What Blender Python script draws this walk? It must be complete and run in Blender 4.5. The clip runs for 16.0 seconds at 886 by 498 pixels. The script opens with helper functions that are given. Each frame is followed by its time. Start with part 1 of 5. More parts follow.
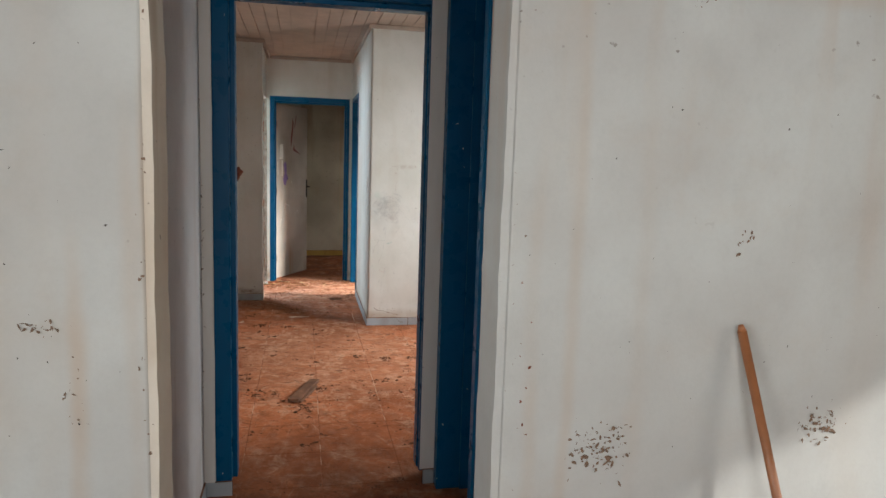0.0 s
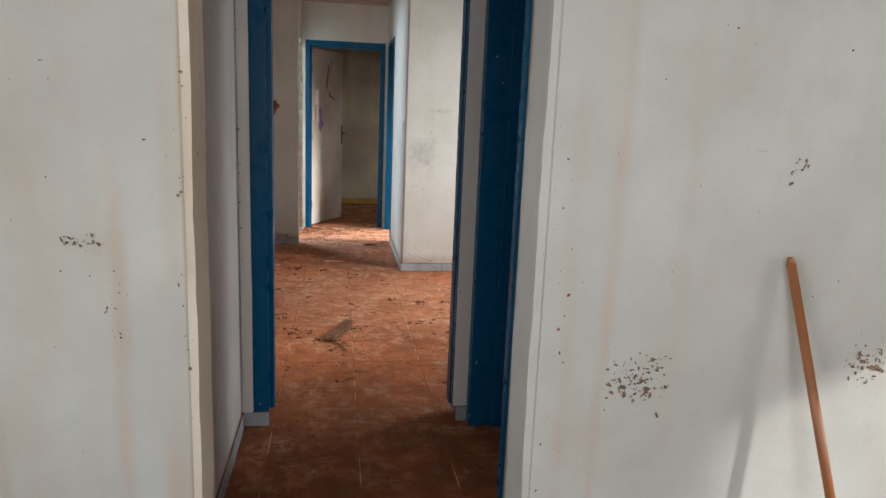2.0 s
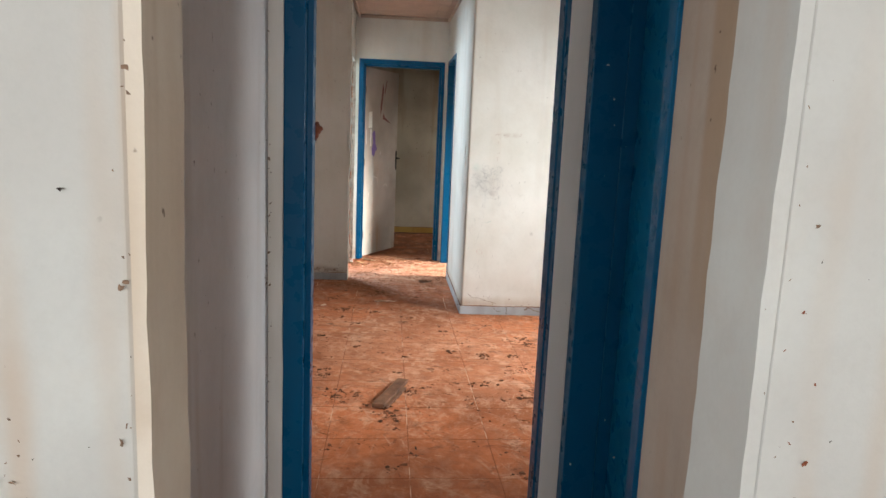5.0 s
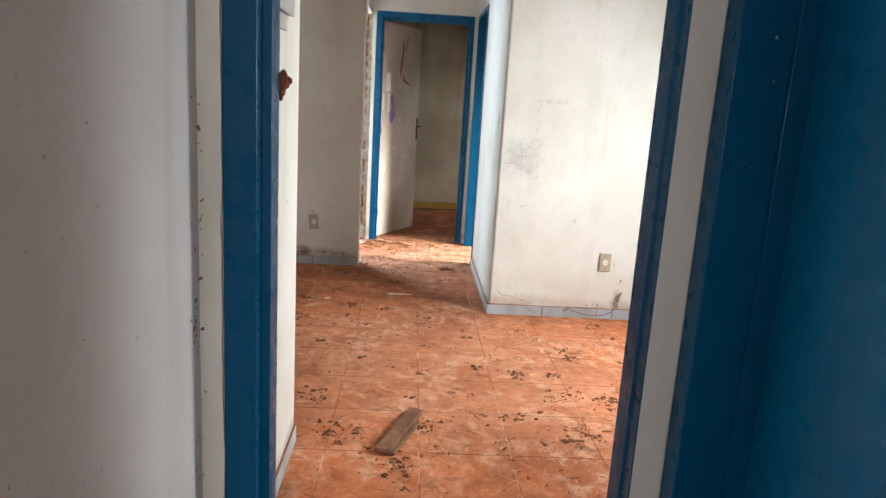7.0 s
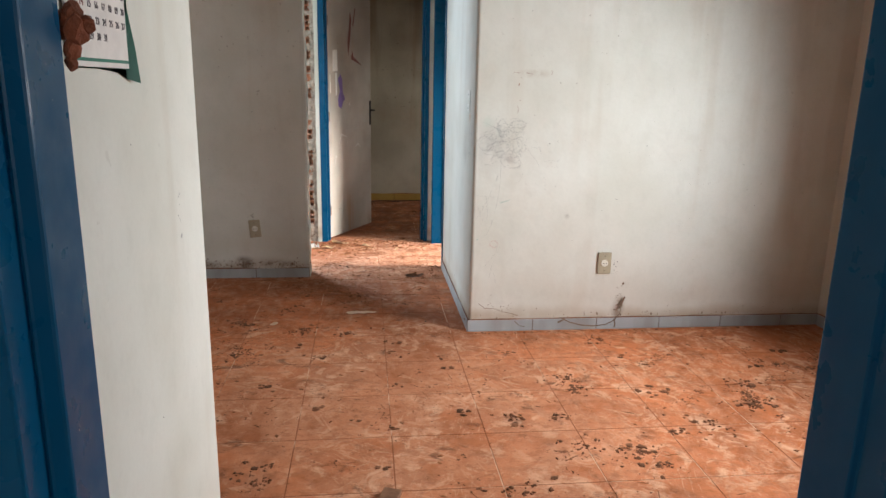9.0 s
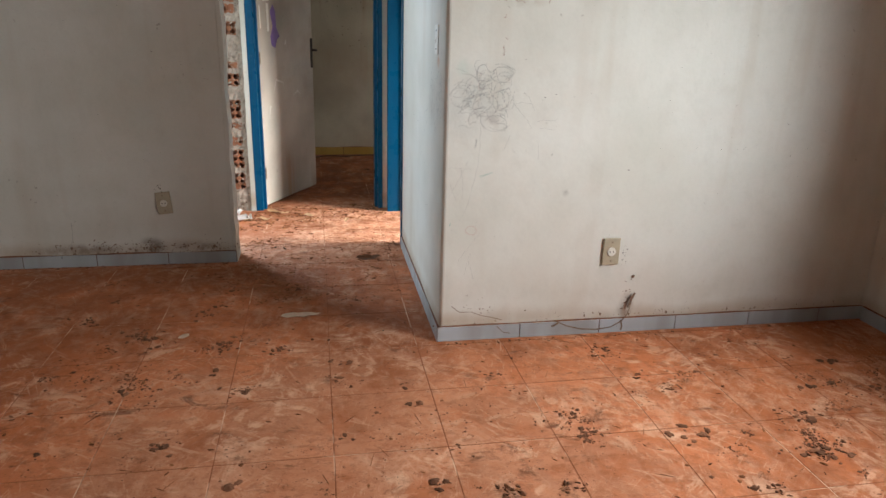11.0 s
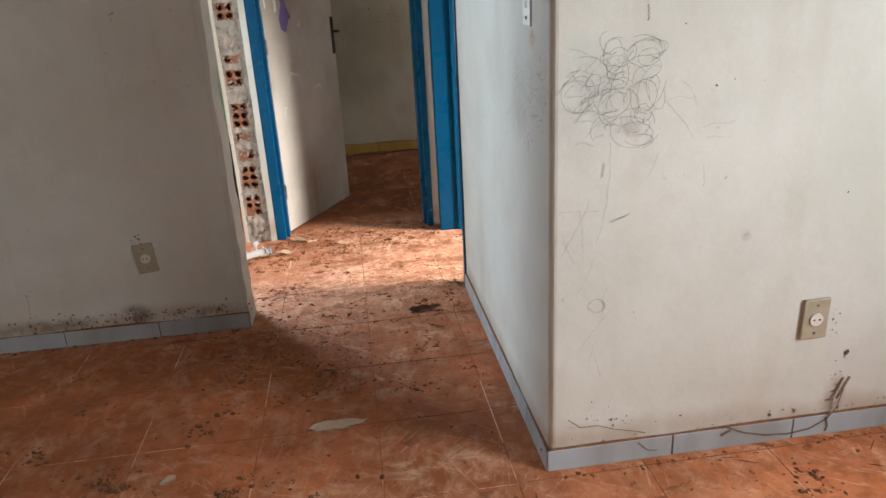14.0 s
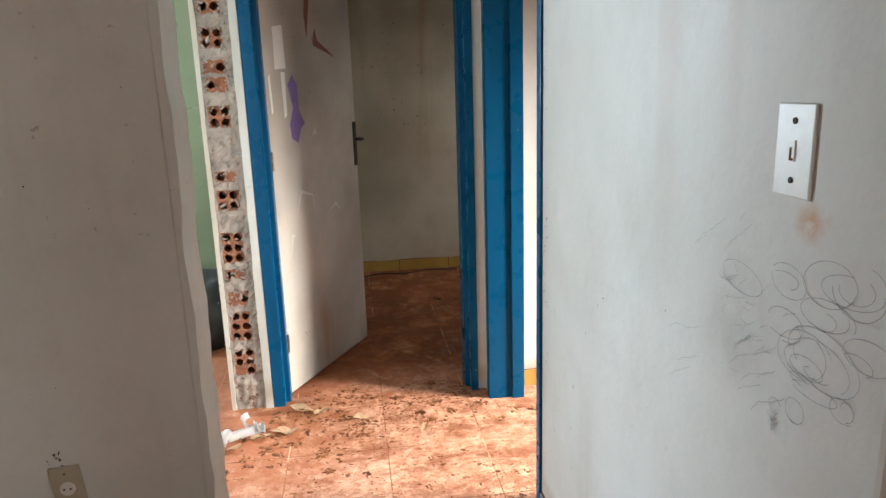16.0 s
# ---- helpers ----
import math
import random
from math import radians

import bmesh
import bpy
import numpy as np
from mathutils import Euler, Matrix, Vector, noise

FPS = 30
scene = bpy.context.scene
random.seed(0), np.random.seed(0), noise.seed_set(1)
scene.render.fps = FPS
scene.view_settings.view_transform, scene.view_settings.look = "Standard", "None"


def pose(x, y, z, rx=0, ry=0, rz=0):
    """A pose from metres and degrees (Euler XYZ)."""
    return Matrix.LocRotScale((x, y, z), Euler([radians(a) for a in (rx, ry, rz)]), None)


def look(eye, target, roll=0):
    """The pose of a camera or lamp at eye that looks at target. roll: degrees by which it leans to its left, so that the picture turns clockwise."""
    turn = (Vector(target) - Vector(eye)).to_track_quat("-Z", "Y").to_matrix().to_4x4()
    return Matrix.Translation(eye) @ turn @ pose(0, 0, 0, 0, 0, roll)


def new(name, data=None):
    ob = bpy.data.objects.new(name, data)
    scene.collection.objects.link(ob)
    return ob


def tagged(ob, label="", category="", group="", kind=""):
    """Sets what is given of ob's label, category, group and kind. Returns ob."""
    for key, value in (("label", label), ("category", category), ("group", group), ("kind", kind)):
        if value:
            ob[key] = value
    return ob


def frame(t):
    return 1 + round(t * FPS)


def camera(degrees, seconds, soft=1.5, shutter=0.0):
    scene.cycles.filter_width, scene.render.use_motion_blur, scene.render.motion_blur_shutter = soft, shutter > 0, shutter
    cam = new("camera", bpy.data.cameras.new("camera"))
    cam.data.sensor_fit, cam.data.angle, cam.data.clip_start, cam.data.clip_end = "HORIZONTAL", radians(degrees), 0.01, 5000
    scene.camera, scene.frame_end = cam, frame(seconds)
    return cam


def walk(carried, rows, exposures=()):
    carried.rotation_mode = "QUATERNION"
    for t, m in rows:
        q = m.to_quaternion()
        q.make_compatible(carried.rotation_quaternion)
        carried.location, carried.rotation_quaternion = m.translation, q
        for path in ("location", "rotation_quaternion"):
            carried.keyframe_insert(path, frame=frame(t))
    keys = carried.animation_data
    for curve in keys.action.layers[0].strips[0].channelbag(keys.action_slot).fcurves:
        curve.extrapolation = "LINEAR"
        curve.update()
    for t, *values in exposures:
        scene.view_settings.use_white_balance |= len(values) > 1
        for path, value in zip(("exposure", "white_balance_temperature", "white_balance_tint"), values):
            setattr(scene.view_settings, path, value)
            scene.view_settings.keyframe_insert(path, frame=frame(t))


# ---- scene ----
cam = camera(65.4, 16.0)
PATH = [
    (0, (0.051, 0.307, 1.469), (0.45, 2.25, 1.214), 1.8),
    (0.5, (0.048, 0.318, 1.441), (0.467, 2.24, 1.081), 2.5),
    (1, (0.057, 0.338, 1.43), (0.453, 2.267, 1.076), 2.0),
    (1.5, (0.057, 0.33, 1.422), (0.437, 2.267, 1.1), 0.9),
    (2, (0.045, 0.328, 1.391), (0.35, 2.266, 1.003), 2.3),
    (2.5, (0.052, 0.343, 1.39), (0.315, 2.296, 1.05), 0.6),
    (3, (0.047, 0.369, 1.388), (0.274, 2.321, 1.019), 1.7),
    (3.5, (0.053, 0.523, 1.377), (0.241, 2.473, 0.975), 1.7),
    (4, (0.033, 0.742, 1.417), (0.206, 2.713, 1.12), 1.7),
    (4.2, (0.017, 0.784, 1.407), (0.183, 2.753, 1.102), 2.4),
    (6.5, (0.048, 1.704, 1.382), (0.2, 3.663, 1.007), 2.4),
    (7, (0.058, 1.893, 1.373), (0.162, 3.845, 0.951), 3.5),
    (7.5, (0.108, 2.093, 1.404), (0.192, 4.072, 1.126), 1.6),
    (8, (0.101, 2.255, 1.383), (0.198, 4.221, 1.027), 2.5),
    (8.5, (0.053, 2.528, 1.371), (0.181, 4.497, 1.045), 0.2),
    (9, (0.052, 2.69, 1.346), (0.273, 4.622, 0.877), 1.1),
    (9.2, (0.051, 2.766, 1.338), (0.313, 4.689, 0.856), 1.3),
    (11.3, (0.13, 3.705, 1.319), (0.498, 5.565, 0.684), 0.9),
    (11.5, (0.128, 3.762, 1.324), (0.485, 5.624, 0.687), -0.9),
    (12, (0.16, 3.964, 1.287), (0.428, 5.841, 0.651), -1.8),
    (12.5, (0.233, 4.157, 1.303), (0.573, 6.033, 0.699), -0.9),
    (13, (0.229, 4.324, 1.285), (0.551, 6.189, 0.638), -1.8),
    (13.5, (0.177, 4.539, 1.298), (0.384, 6.416, 0.641), -3.7),
    (14, (0.151, 4.722, 1.287), (0.382, 6.58, 0.586), -3.1),
    (14.5, (0.189, 5.001, 1.303), (0.292, 6.917, 0.74), -2.8),
    (15, (0.195, 5.216, 1.314), (0.275, 7.14, 0.777), 0.4),
    (15.5, (0.112, 5.5, 1.352), (0.23, 7.459, 0.97), -0.3),
    (16, (0.078, 5.707, 1.341), (0.323, 7.637, 0.876), -1.8),
]
walk(cam, [(t, look(eye, target, roll)) for t, eye, target, roll in PATH],
     exposures=[(0, 0.27), (3.5, 0.45), (6.5, 1.00), (7.5, 0.90), (9.0, 0.52), (11.5, 0.28), (14.0, 0.34), (16.0, 0.60)])


# ---- world and light ----
world = bpy.data.worlds.new("overcast_sky")
scene.world = world
world.use_nodes = True
wn = world.node_tree
sky = wn.nodes.new("ShaderNodeTexSky")
sky.sky_type, sky.sun_disc = "NISHITA", False
sky.sun_elevation, sky.sun_rotation = radians(21), radians(127)
wn.links.new(sky.outputs[0], wn.nodes["Background"].inputs[0])
wn.nodes["Background"].inputs[1].default_value = 0.12

sun = new("sun", bpy.data.lights.new("sun", "SUN"))
sun.data.energy, sun.data.angle, sun.data.color = 2.0, radians(1.5), (1.0, 0.96, 0.90)
sun.matrix_world = look((0, 0, 0), (-1.0, 0.75, -0.48))


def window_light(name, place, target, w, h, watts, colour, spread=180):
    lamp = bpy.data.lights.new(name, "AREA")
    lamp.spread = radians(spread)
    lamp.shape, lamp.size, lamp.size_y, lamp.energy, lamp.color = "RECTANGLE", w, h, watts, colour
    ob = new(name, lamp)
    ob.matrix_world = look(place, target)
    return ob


SOFT, PALE, CLEAR, WARM = (0.985, 0.985, 0.965), (0.94, 0.98, 1.0), (0.95, 0.985, 0.995), (1.0, 0.98, 0.95)
window_light("daylight_front_window", (0.25, -2.53, 1.5), (0.15, 2.2, 1.6), 2.4, 1.2, 26, SOFT, 120)
window_light("daylight_west_window", (-2.58, -0.6, 1.5), (0.95, 1.9, 1.35), 1.6, 1.2, 9.5, SOFT, 70)
window_light("daylight_front_door", (4.08, 0.05, 1.05), (1.0, 0.6, 1.0), 0.95, 2.0, 15, PALE)
window_light("daylight_hall_window", (2.75, 4.80, 1.5), (0.2, 5.58, 0.62), 1.0, 1.1, 37, CLEAR, 114)
window_light("daylight_bedroom_window", (3.27, 7.35, 1.78), (-0.25, 8.45, -0.75), 0.7, 0.6, 40, WARM, 66)
window_light("daylight_side_window", (-2.0, 9.82, 1.5), (0.3, 7.0, 1.0), 1.1, 1.1, 150, (0.73, 0.88, 1.0))
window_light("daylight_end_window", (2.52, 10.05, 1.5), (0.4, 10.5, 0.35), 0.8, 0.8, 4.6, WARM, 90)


# ---- materials ----
def shader(name, rough=0.6, metal=0.0, spec=0.5):
    mat = bpy.data.materials.new(name)
    mat.use_nodes = True
    nt = mat.node_tree
    bsdf = nt.nodes["Principled BSDF"]
    bsdf.inputs["Roughness"].default_value = rough
    bsdf.inputs["Metallic"].default_value = metal
    bsdf.inputs["Specular IOR Level"].default_value = spec
    return mat, nt, bsdf


def coords(nt, scale=(1, 1, 1), shift=(0, 0, 0)):
    tc = nt.nodes.new("ShaderNodeNewGeometry")
    mp = nt.nodes.new("ShaderNodeMapping")
    mp.inputs["Scale"].default_value = scale
    mp.inputs["Location"].default_value = shift
    nt.links.new(tc.outputs["Position"], mp.inputs["Vector"])
    return mp.outputs[0]


def noisy(nt, scale, detail=4, rough=0.55, stretch=(1, 1, 1), shift=(0, 0, 0), warp=0.0):
    n = nt.nodes.new("ShaderNodeTexNoise")
    n.inputs["Scale"].default_value = scale
    n.inputs["Detail"].default_value = detail
    n.inputs["Roughness"].default_value = rough
    n.inputs["Distortion"].default_value = warp
    nt.links.new(coords(nt, stretch, shift), n.inputs["Vector"])
    return n.outputs["Fac"]


def ramp(nt, fac, lo, hi, a=0.0, b=1.0):
    m = nt.nodes.new("ShaderNodeMapRange")
    m.interpolation_type = "SMOOTHSTEP"
    for key, value in (("From Min", lo), ("From Max", hi), ("To Min", a), ("To Max", b)):
        m.inputs[key].default_value = value
    nt.links.new(fac, m.inputs["Value"])
    return m.outputs["Result"]


def times(nt, a, b):
    m = nt.nodes.new("ShaderNodeMath")
    m.operation = "MULTIPLY"
    nt.links.new(a, m.inputs[0])
    nt.links.new(b, m.inputs[1])
    return m.outputs[0]


def blend(nt, fac, a, b):
    """Mix colours a and b (sockets or tuples) by fac."""
    m = nt.nodes.new("ShaderNodeMix")
    m.data_type = "RGBA"
    for sock, v in ((m.inputs[6], a), (m.inputs[7], b)):
        if isinstance(v, tuple):
            sock.default_value = (*v, 1)
        else:
            nt.links.new(v, sock)
    nt.links.new(fac, m.inputs[0])
    return m.outputs[2]


def relief(nt, bsdf, fac, strength, distance):
    b = nt.nodes.new("ShaderNodeBump")
    b.inputs["Strength"].default_value = strength
    b.inputs["Distance"].default_value = distance
    nt.links.new(fac, b.inputs["Height"])
    if bsdf.inputs["Normal"].is_linked:
        nt.links.new(bsdf.inputs["Normal"].links[0].from_socket, b.inputs["Normal"])
    nt.links.new(b.outputs[0], bsdf.inputs["Normal"])


def drip(nt, axis, at, width, strength, lo, hi):
    """A run of dirty water: a wavering band at `at` on one axis, between lo and hi on the other."""
    geo = nt.nodes.new("ShaderNodeNewGeometry")
    sep = nt.nodes.new("ShaderNodeSeparateXYZ")
    nt.links.new(geo.outputs["Position"], sep.inputs[0])
    along, across = (sep.outputs[2], sep.outputs[0]) if axis == "z" else (sep.outputs[0], sep.outputs[2])
    sway = ramp(nt, noisy(nt, 1.6, 3, shift=(at, 0, 0)), 0.2, 0.8, -0.5 * width, 0.5 * width)
    m = nt.nodes.new("ShaderNodeMath")
    m.operation = "ADD"
    nt.links.new(across, m.inputs[0])
    nt.links.new(sway, m.inputs[1])
    s = nt.nodes.new("ShaderNodeMath")
    s.operation = "SUBTRACT"
    nt.links.new(m.outputs[0], s.inputs[0])
    s.inputs[1].default_value = at
    a = nt.nodes.new("ShaderNodeMath")
    a.operation = "ABSOLUTE"
    nt.links.new(s.outputs[0], a.inputs[0])
    band = ramp(nt, a.outputs[0], 0, width, strength, 0)
    ends = times(nt, ramp(nt, along, lo - 0.15, lo + 0.15), ramp(nt, along, hi - 0.2, hi + 0.2, 1, 0))
    return times(nt, times(nt, band, ends), ramp(nt, noisy(nt, 6, 4, stretch=(1, 1, 0.4), shift=(at, 1, 0)), 0.25, 0.65, 0.35, 1))


def blot_mask(nt, place, radius, strength):
    """Uneven stain round a point of the wall; radius along x, y and z."""
    geo = nt.nodes.new("ShaderNodeNewGeometry")
    sub = nt.nodes.new("ShaderNodeVectorMath")
    sub.operation = "SUBTRACT"
    nt.links.new(geo.outputs["Position"], sub.inputs[0])
    sub.inputs[1].default_value = place
    div = nt.nodes.new("ShaderNodeVectorMath")
    div.operation = "DIVIDE"
    nt.links.new(sub.outputs[0], div.inputs[0])
    div.inputs[1].default_value = radius
    dist = nt.nodes.new("ShaderNodeVectorMath")
    dist.operation = "LENGTH"
    nt.links.new(div.outputs[0], dist.inputs[0])
    soft = ramp(nt, dist.outputs["Value"], 0.15, 1.0, 1, 0)
    return times(nt, soft, ramp(nt, noisy(nt, 0.9 / max(radius[2], 0.02), 5, 0.65, shift=(place[0], 3, place[2])), 0.34, 0.62, 0.1 * strength, strength))


def plaster(name, white, grey, stain=(0.36, 0.24, 0.14), streaks=0.4, spots=0.8, seed=0.0, rough=0.75, drips=(), blots=()):
    mat, nt, bsdf = shader(name, rough, spec=0.3)
    c = blend(nt, ramp(nt, noisy(nt, 1.3, 3, shift=(seed, 0, 0)), 0.35, 0.7), white, grey)
    st = noisy(nt, 3.0, 3, stretch=(1.6, 1.6, 0.13), shift=(seed, seed, 0), warp=0.3)
    mask = noisy(nt, 0.9, 2, shift=(0, seed, 3))
    c = blend(nt, times(nt, ramp(nt, st, 0.50, 0.66, 0, streaks), ramp(nt, mask, 0.40, 0.56)), c, stain)
    c = blend(nt, ramp(nt, noisy(nt, 75, 5, 0.7, shift=(seed, 2, 2)), 0.38, 0.70, 0, 0.06), c, tuple(v * 0.62 for v in grey))
    c = blend(nt, ramp(nt, noisy(nt, 11, 6, 0.7, shift=(2, seed, 2), stretch=(1, 1, 0.8)), 0.45, 0.72, 0, 0.14), c, tuple(v * 0.72 for v in grey))
    blot = noisy(nt, 2.3, 5, 0.65, shift=(seed, 4, 1))
    c = blend(nt, ramp(nt, blot, 0.52, 0.74, 0, 0.45 * streaks), c, stain)
    for axis, at, width, strength, lo, hi in drips:
        c = blend(nt, drip(nt, axis, at, width, strength, lo, hi), c, stain)
    for place, radius, strength, colour in blots:
        c = blend(nt, blot_mask(nt, place, radius, strength), c, colour)
    sp = noisy(nt, 38, 2, 0.5, shift=(seed, 1, 2))
    c = blend(nt, times(nt, ramp(nt, sp, 0.70, 0.76, 0, spots), ramp(nt, mask, 0.48, 0.62)), c, (0.09, 0.05, 0.03))
    nt.links.new(c, bsdf.inputs["Base Color"])
    relief(nt, bsdf, noisy(nt, 9, 5, 0.6, shift=(seed, 0, 0)), 0.22, 0.012)
    relief(nt, bsdf, noisy(nt, 160, 3, 0.6), 0.1, 0.002)
    return mat


def paint(name, colour, worn, chip=(0.55, 0.55, 0.52), rough=0.28, chips=1.0, seed=0.0):
    mat, nt, bsdf = shader(name, rough, spec=0.15)
    c = blend(nt, ramp(nt, noisy(nt, 5, 4, stretch=(1, 1, 0.25), shift=(seed, 0, 0)), 0.35, 0.7), colour, worn)
    ch = noisy(nt, 55, 3, 0.6, stretch=(1, 1, 0.6), shift=(seed, 2, 0))
    c = blend(nt, ramp(nt, ch, 0.735, 0.755, 0, chips), c, chip)
    nt.links.new(c, bsdf.inputs["Base Color"])
    nt.links.new(ramp(nt, noisy(nt, 14, 4), 0.3, 0.75, rough - 0.06, rough + 0.25), bsdf.inputs["Roughness"])
    relief(nt, bsdf, noisy(nt, 30, 3, stretch=(1, 1, 0.15)), 0.10, 0.002)
    return mat


def level(nt, axis, lo, hi):
    """0 to 1 along a world axis."""
    geo = nt.nodes.new("ShaderNodeNewGeometry")
    sep = nt.nodes.new("ShaderNodeSeparateXYZ")
    nt.links.new(geo.outputs["Position"], sep.inputs[0])
    return ramp(nt, sep.outputs[axis], lo, hi)


def earth(name, dust, pale, dark, per_piece=0.0, seed=0.0):
    """Glazed floor tile under a film of trodden red earth, with rubbed, caked and painted-shade places."""
    mat, nt, bsdf = shader(name, 0.7, spec=0.22)
    c = blend(nt, ramp(nt, noisy(nt, 1.3, 6, 0.65, shift=(seed, 0, 0), warp=0.4), 0.36, 0.64), dust, tuple(v * 0.60 for v in dust))
    c = blend(nt, ramp(nt, noisy(nt, 7, 6, 0.65, shift=(1, seed, 0), warp=0.6), 0.46, 0.66, 0, 0.6), c, tuple(v * 0.45 for v in dust))
    # rubbed places where the glaze shows, more of them in the corridor
    far = noisy(nt, 1.7, 4, shift=(2, seed, 0))
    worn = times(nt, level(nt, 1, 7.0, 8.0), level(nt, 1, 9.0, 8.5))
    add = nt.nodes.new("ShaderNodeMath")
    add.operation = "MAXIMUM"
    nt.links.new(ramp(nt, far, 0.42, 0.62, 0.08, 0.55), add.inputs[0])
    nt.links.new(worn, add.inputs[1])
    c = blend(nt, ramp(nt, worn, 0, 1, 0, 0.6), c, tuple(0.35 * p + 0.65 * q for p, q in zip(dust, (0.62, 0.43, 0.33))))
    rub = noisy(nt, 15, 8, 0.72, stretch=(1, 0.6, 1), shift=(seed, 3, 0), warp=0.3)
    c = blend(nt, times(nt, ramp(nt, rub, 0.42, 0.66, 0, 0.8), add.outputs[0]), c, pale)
    for k, (turn, size) in enumerate(((0.4, (26, 3.2, 1)), (-0.7, (3.6, 30, 1)), (1.1, (22, 4, 1)), (-0.25, (48, 7, 1)), (0.75, (8, 52, 1)))):
        tc = nt.nodes.new("ShaderNodeNewGeometry")
        mp = nt.nodes.new("ShaderNodeMapping")
        mp.vector_type = "TEXTURE"
        mp.inputs["Rotation"].default_value = (0, 0, turn)
        mp.inputs["Scale"].default_value = tuple(1 / v for v in size)
        nt.links.new(tc.outputs["Position"], mp.inputs["Vector"])
        n = nt.nodes.new("ShaderNodeTexNoise")
        n.inputs["Scale"].default_value = 1.6
        n.inputs["Detail"].default_value = 3
        n.inputs["Distortion"].default_value = 0.9
        nt.links.new(mp.outputs[0], n.inputs["Vector"])
        c = blend(nt, times(nt, ramp(nt, n.outputs["Fac"], 0.60, 0.69, 0, 0.36), ramp(nt, noisy(nt, 2.2, 2, shift=(k * 3, 7, seed)), 0.46, 0.60)), c, pale)
    # an uneven band across the middle of the room, paler than the rest
    way = times(nt, times(nt, level(nt, 0, -1.0, -0.2), level(nt, 0, 1.7, 0.6)), times(nt, level(nt, 1, 4.3, 5.0), level(nt, 1, 6.4, 5.8)))
    c = blend(nt, times(nt, way, ramp(nt, noisy(nt, 3.2, 6, 0.65, shift=(5, seed, 1), warp=0.8), 0.36, 0.62, 0.12, 0.62)), c, tuple(0.55 * p + 0.45 * q for p, q in zip(dust, pale)))
    # curled scuffs of rubbed dust
    curl = noisy(nt, 7.5, 7, 0.68, shift=(4, seed, 2), warp=1.3)
    c = blend(nt, times(nt, ramp(nt, curl, 0.50, 0.64, 0, 0.62), ramp(nt, noisy(nt, 1.9, 3, shift=(1, 9, seed)), 0.40, 0.58)), c, pale)
    mottle = noisy(nt, 21, 8, 0.72, shift=(7, seed, 3), stretch=(0.8, 1.2, 1), warp=0.4)
    c = blend(nt, ramp(nt, mottle, 0.50, 0.62, 0, 0.42), c, tuple(v * 0.5 for v in dust))
    c = blend(nt, ramp(nt, mottle, 0.40, 0.30, 0, 0.35), c, pale)
    cake = noisy(nt, 9, 9, 0.74, stretch=(0.8, 1.2, 1), shift=(seed, 0, 5), warp=0.5)
    c = blend(nt, times(nt, ramp(nt, cake, 0.55, 0.66, 0, 0.72), ramp(nt, noisy(nt, 2.3, 3, shift=(8, 1, seed)), 0.40, 0.54)), c, dark)
    # brown crumbled soil between the rubbed places of the corridor
    brown = times(nt, worn, ramp(nt, noisy(nt, 6.5, 8, 0.74, shift=(6, 2, seed), stretch=(0.8, 1.3, 1), warp=0.3), 0.47, 0.60, 0, 0.8))
    c = blend(nt, brown, c, tuple(v * 0.42 for v in dust))
    grit = times(nt, worn, ramp(nt, noisy(nt, 42, 7, 0.75, shift=(4, 6, seed), stretch=(0.8, 1.2, 1), warp=0.3), 0.50, 0.60, 0, 0.65))
    c = blend(nt, grit, c, tuple(v * 0.5 for v in dust))
    bank = times(nt, times(nt, level(nt, 0, 0.22, -0.30), level(nt, 1, 7.6, 8.1)), ramp(nt, noisy(nt, 9, 7, 0.7, shift=(9, 1, seed), warp=0.4), 0.34, 0.54, 0.25, 0.9))
    c = blend(nt, bank, c, tuple(v * 0.55 for v in dust))
    # thick trodden soil in the passage; floor darker in the two far rooms
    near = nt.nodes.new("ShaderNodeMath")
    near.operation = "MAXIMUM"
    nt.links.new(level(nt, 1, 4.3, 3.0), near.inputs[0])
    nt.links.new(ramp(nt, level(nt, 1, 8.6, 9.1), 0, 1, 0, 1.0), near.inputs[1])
    # corridor mouth: soil, with the wall corner's shadow darkened into the colour too
    mouth_shade = nt.nodes.new("ShaderNodeMath")
    mouth_shade.operation = "MAXIMUM"
    nt.links.new(near.outputs[0], mouth_shade.inputs[0])
    nt.links.new(ramp(nt, times(nt, level(nt, 1, 6.1, 6.7), level(nt, 1, 7.7, 7.1)), 0, 1, 0, 0.6), mouth_shade.inputs[1])
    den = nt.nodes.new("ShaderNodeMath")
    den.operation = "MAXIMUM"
    nt.links.new(mouth_shade.outputs[0], den.inputs[0])
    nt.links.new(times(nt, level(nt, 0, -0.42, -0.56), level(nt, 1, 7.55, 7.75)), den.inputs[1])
    # one mask for the soil and the painted shadow
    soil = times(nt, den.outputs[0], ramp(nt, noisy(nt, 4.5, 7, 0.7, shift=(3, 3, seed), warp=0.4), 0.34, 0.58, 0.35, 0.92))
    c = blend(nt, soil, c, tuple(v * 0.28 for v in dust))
    fine = noisy(nt, 110, 4, 0.65)
    c = blend(nt, ramp(nt, fine, 0.58, 0.70, 0, 0.4), c, dark)
    if per_piece:
        info = nt.nodes.new("ShaderNodeObjectInfo")
        c = blend(nt, ramp(nt, info.outputs["Random"], 0, 1, 0, per_piece), c, tuple(v * 0.6 for v in dust))
    nt.links.new(c, bsdf.inputs["Base Color"])
    nt.links.new(ramp(nt, rub, 0.45, 0.7, 0.85, 0.5), bsdf.inputs["Roughness"])
    relief(nt, bsdf, cake, 0.4, 0.006)
    relief(nt, bsdf, fine, 0.2, 0.002)
    return mat


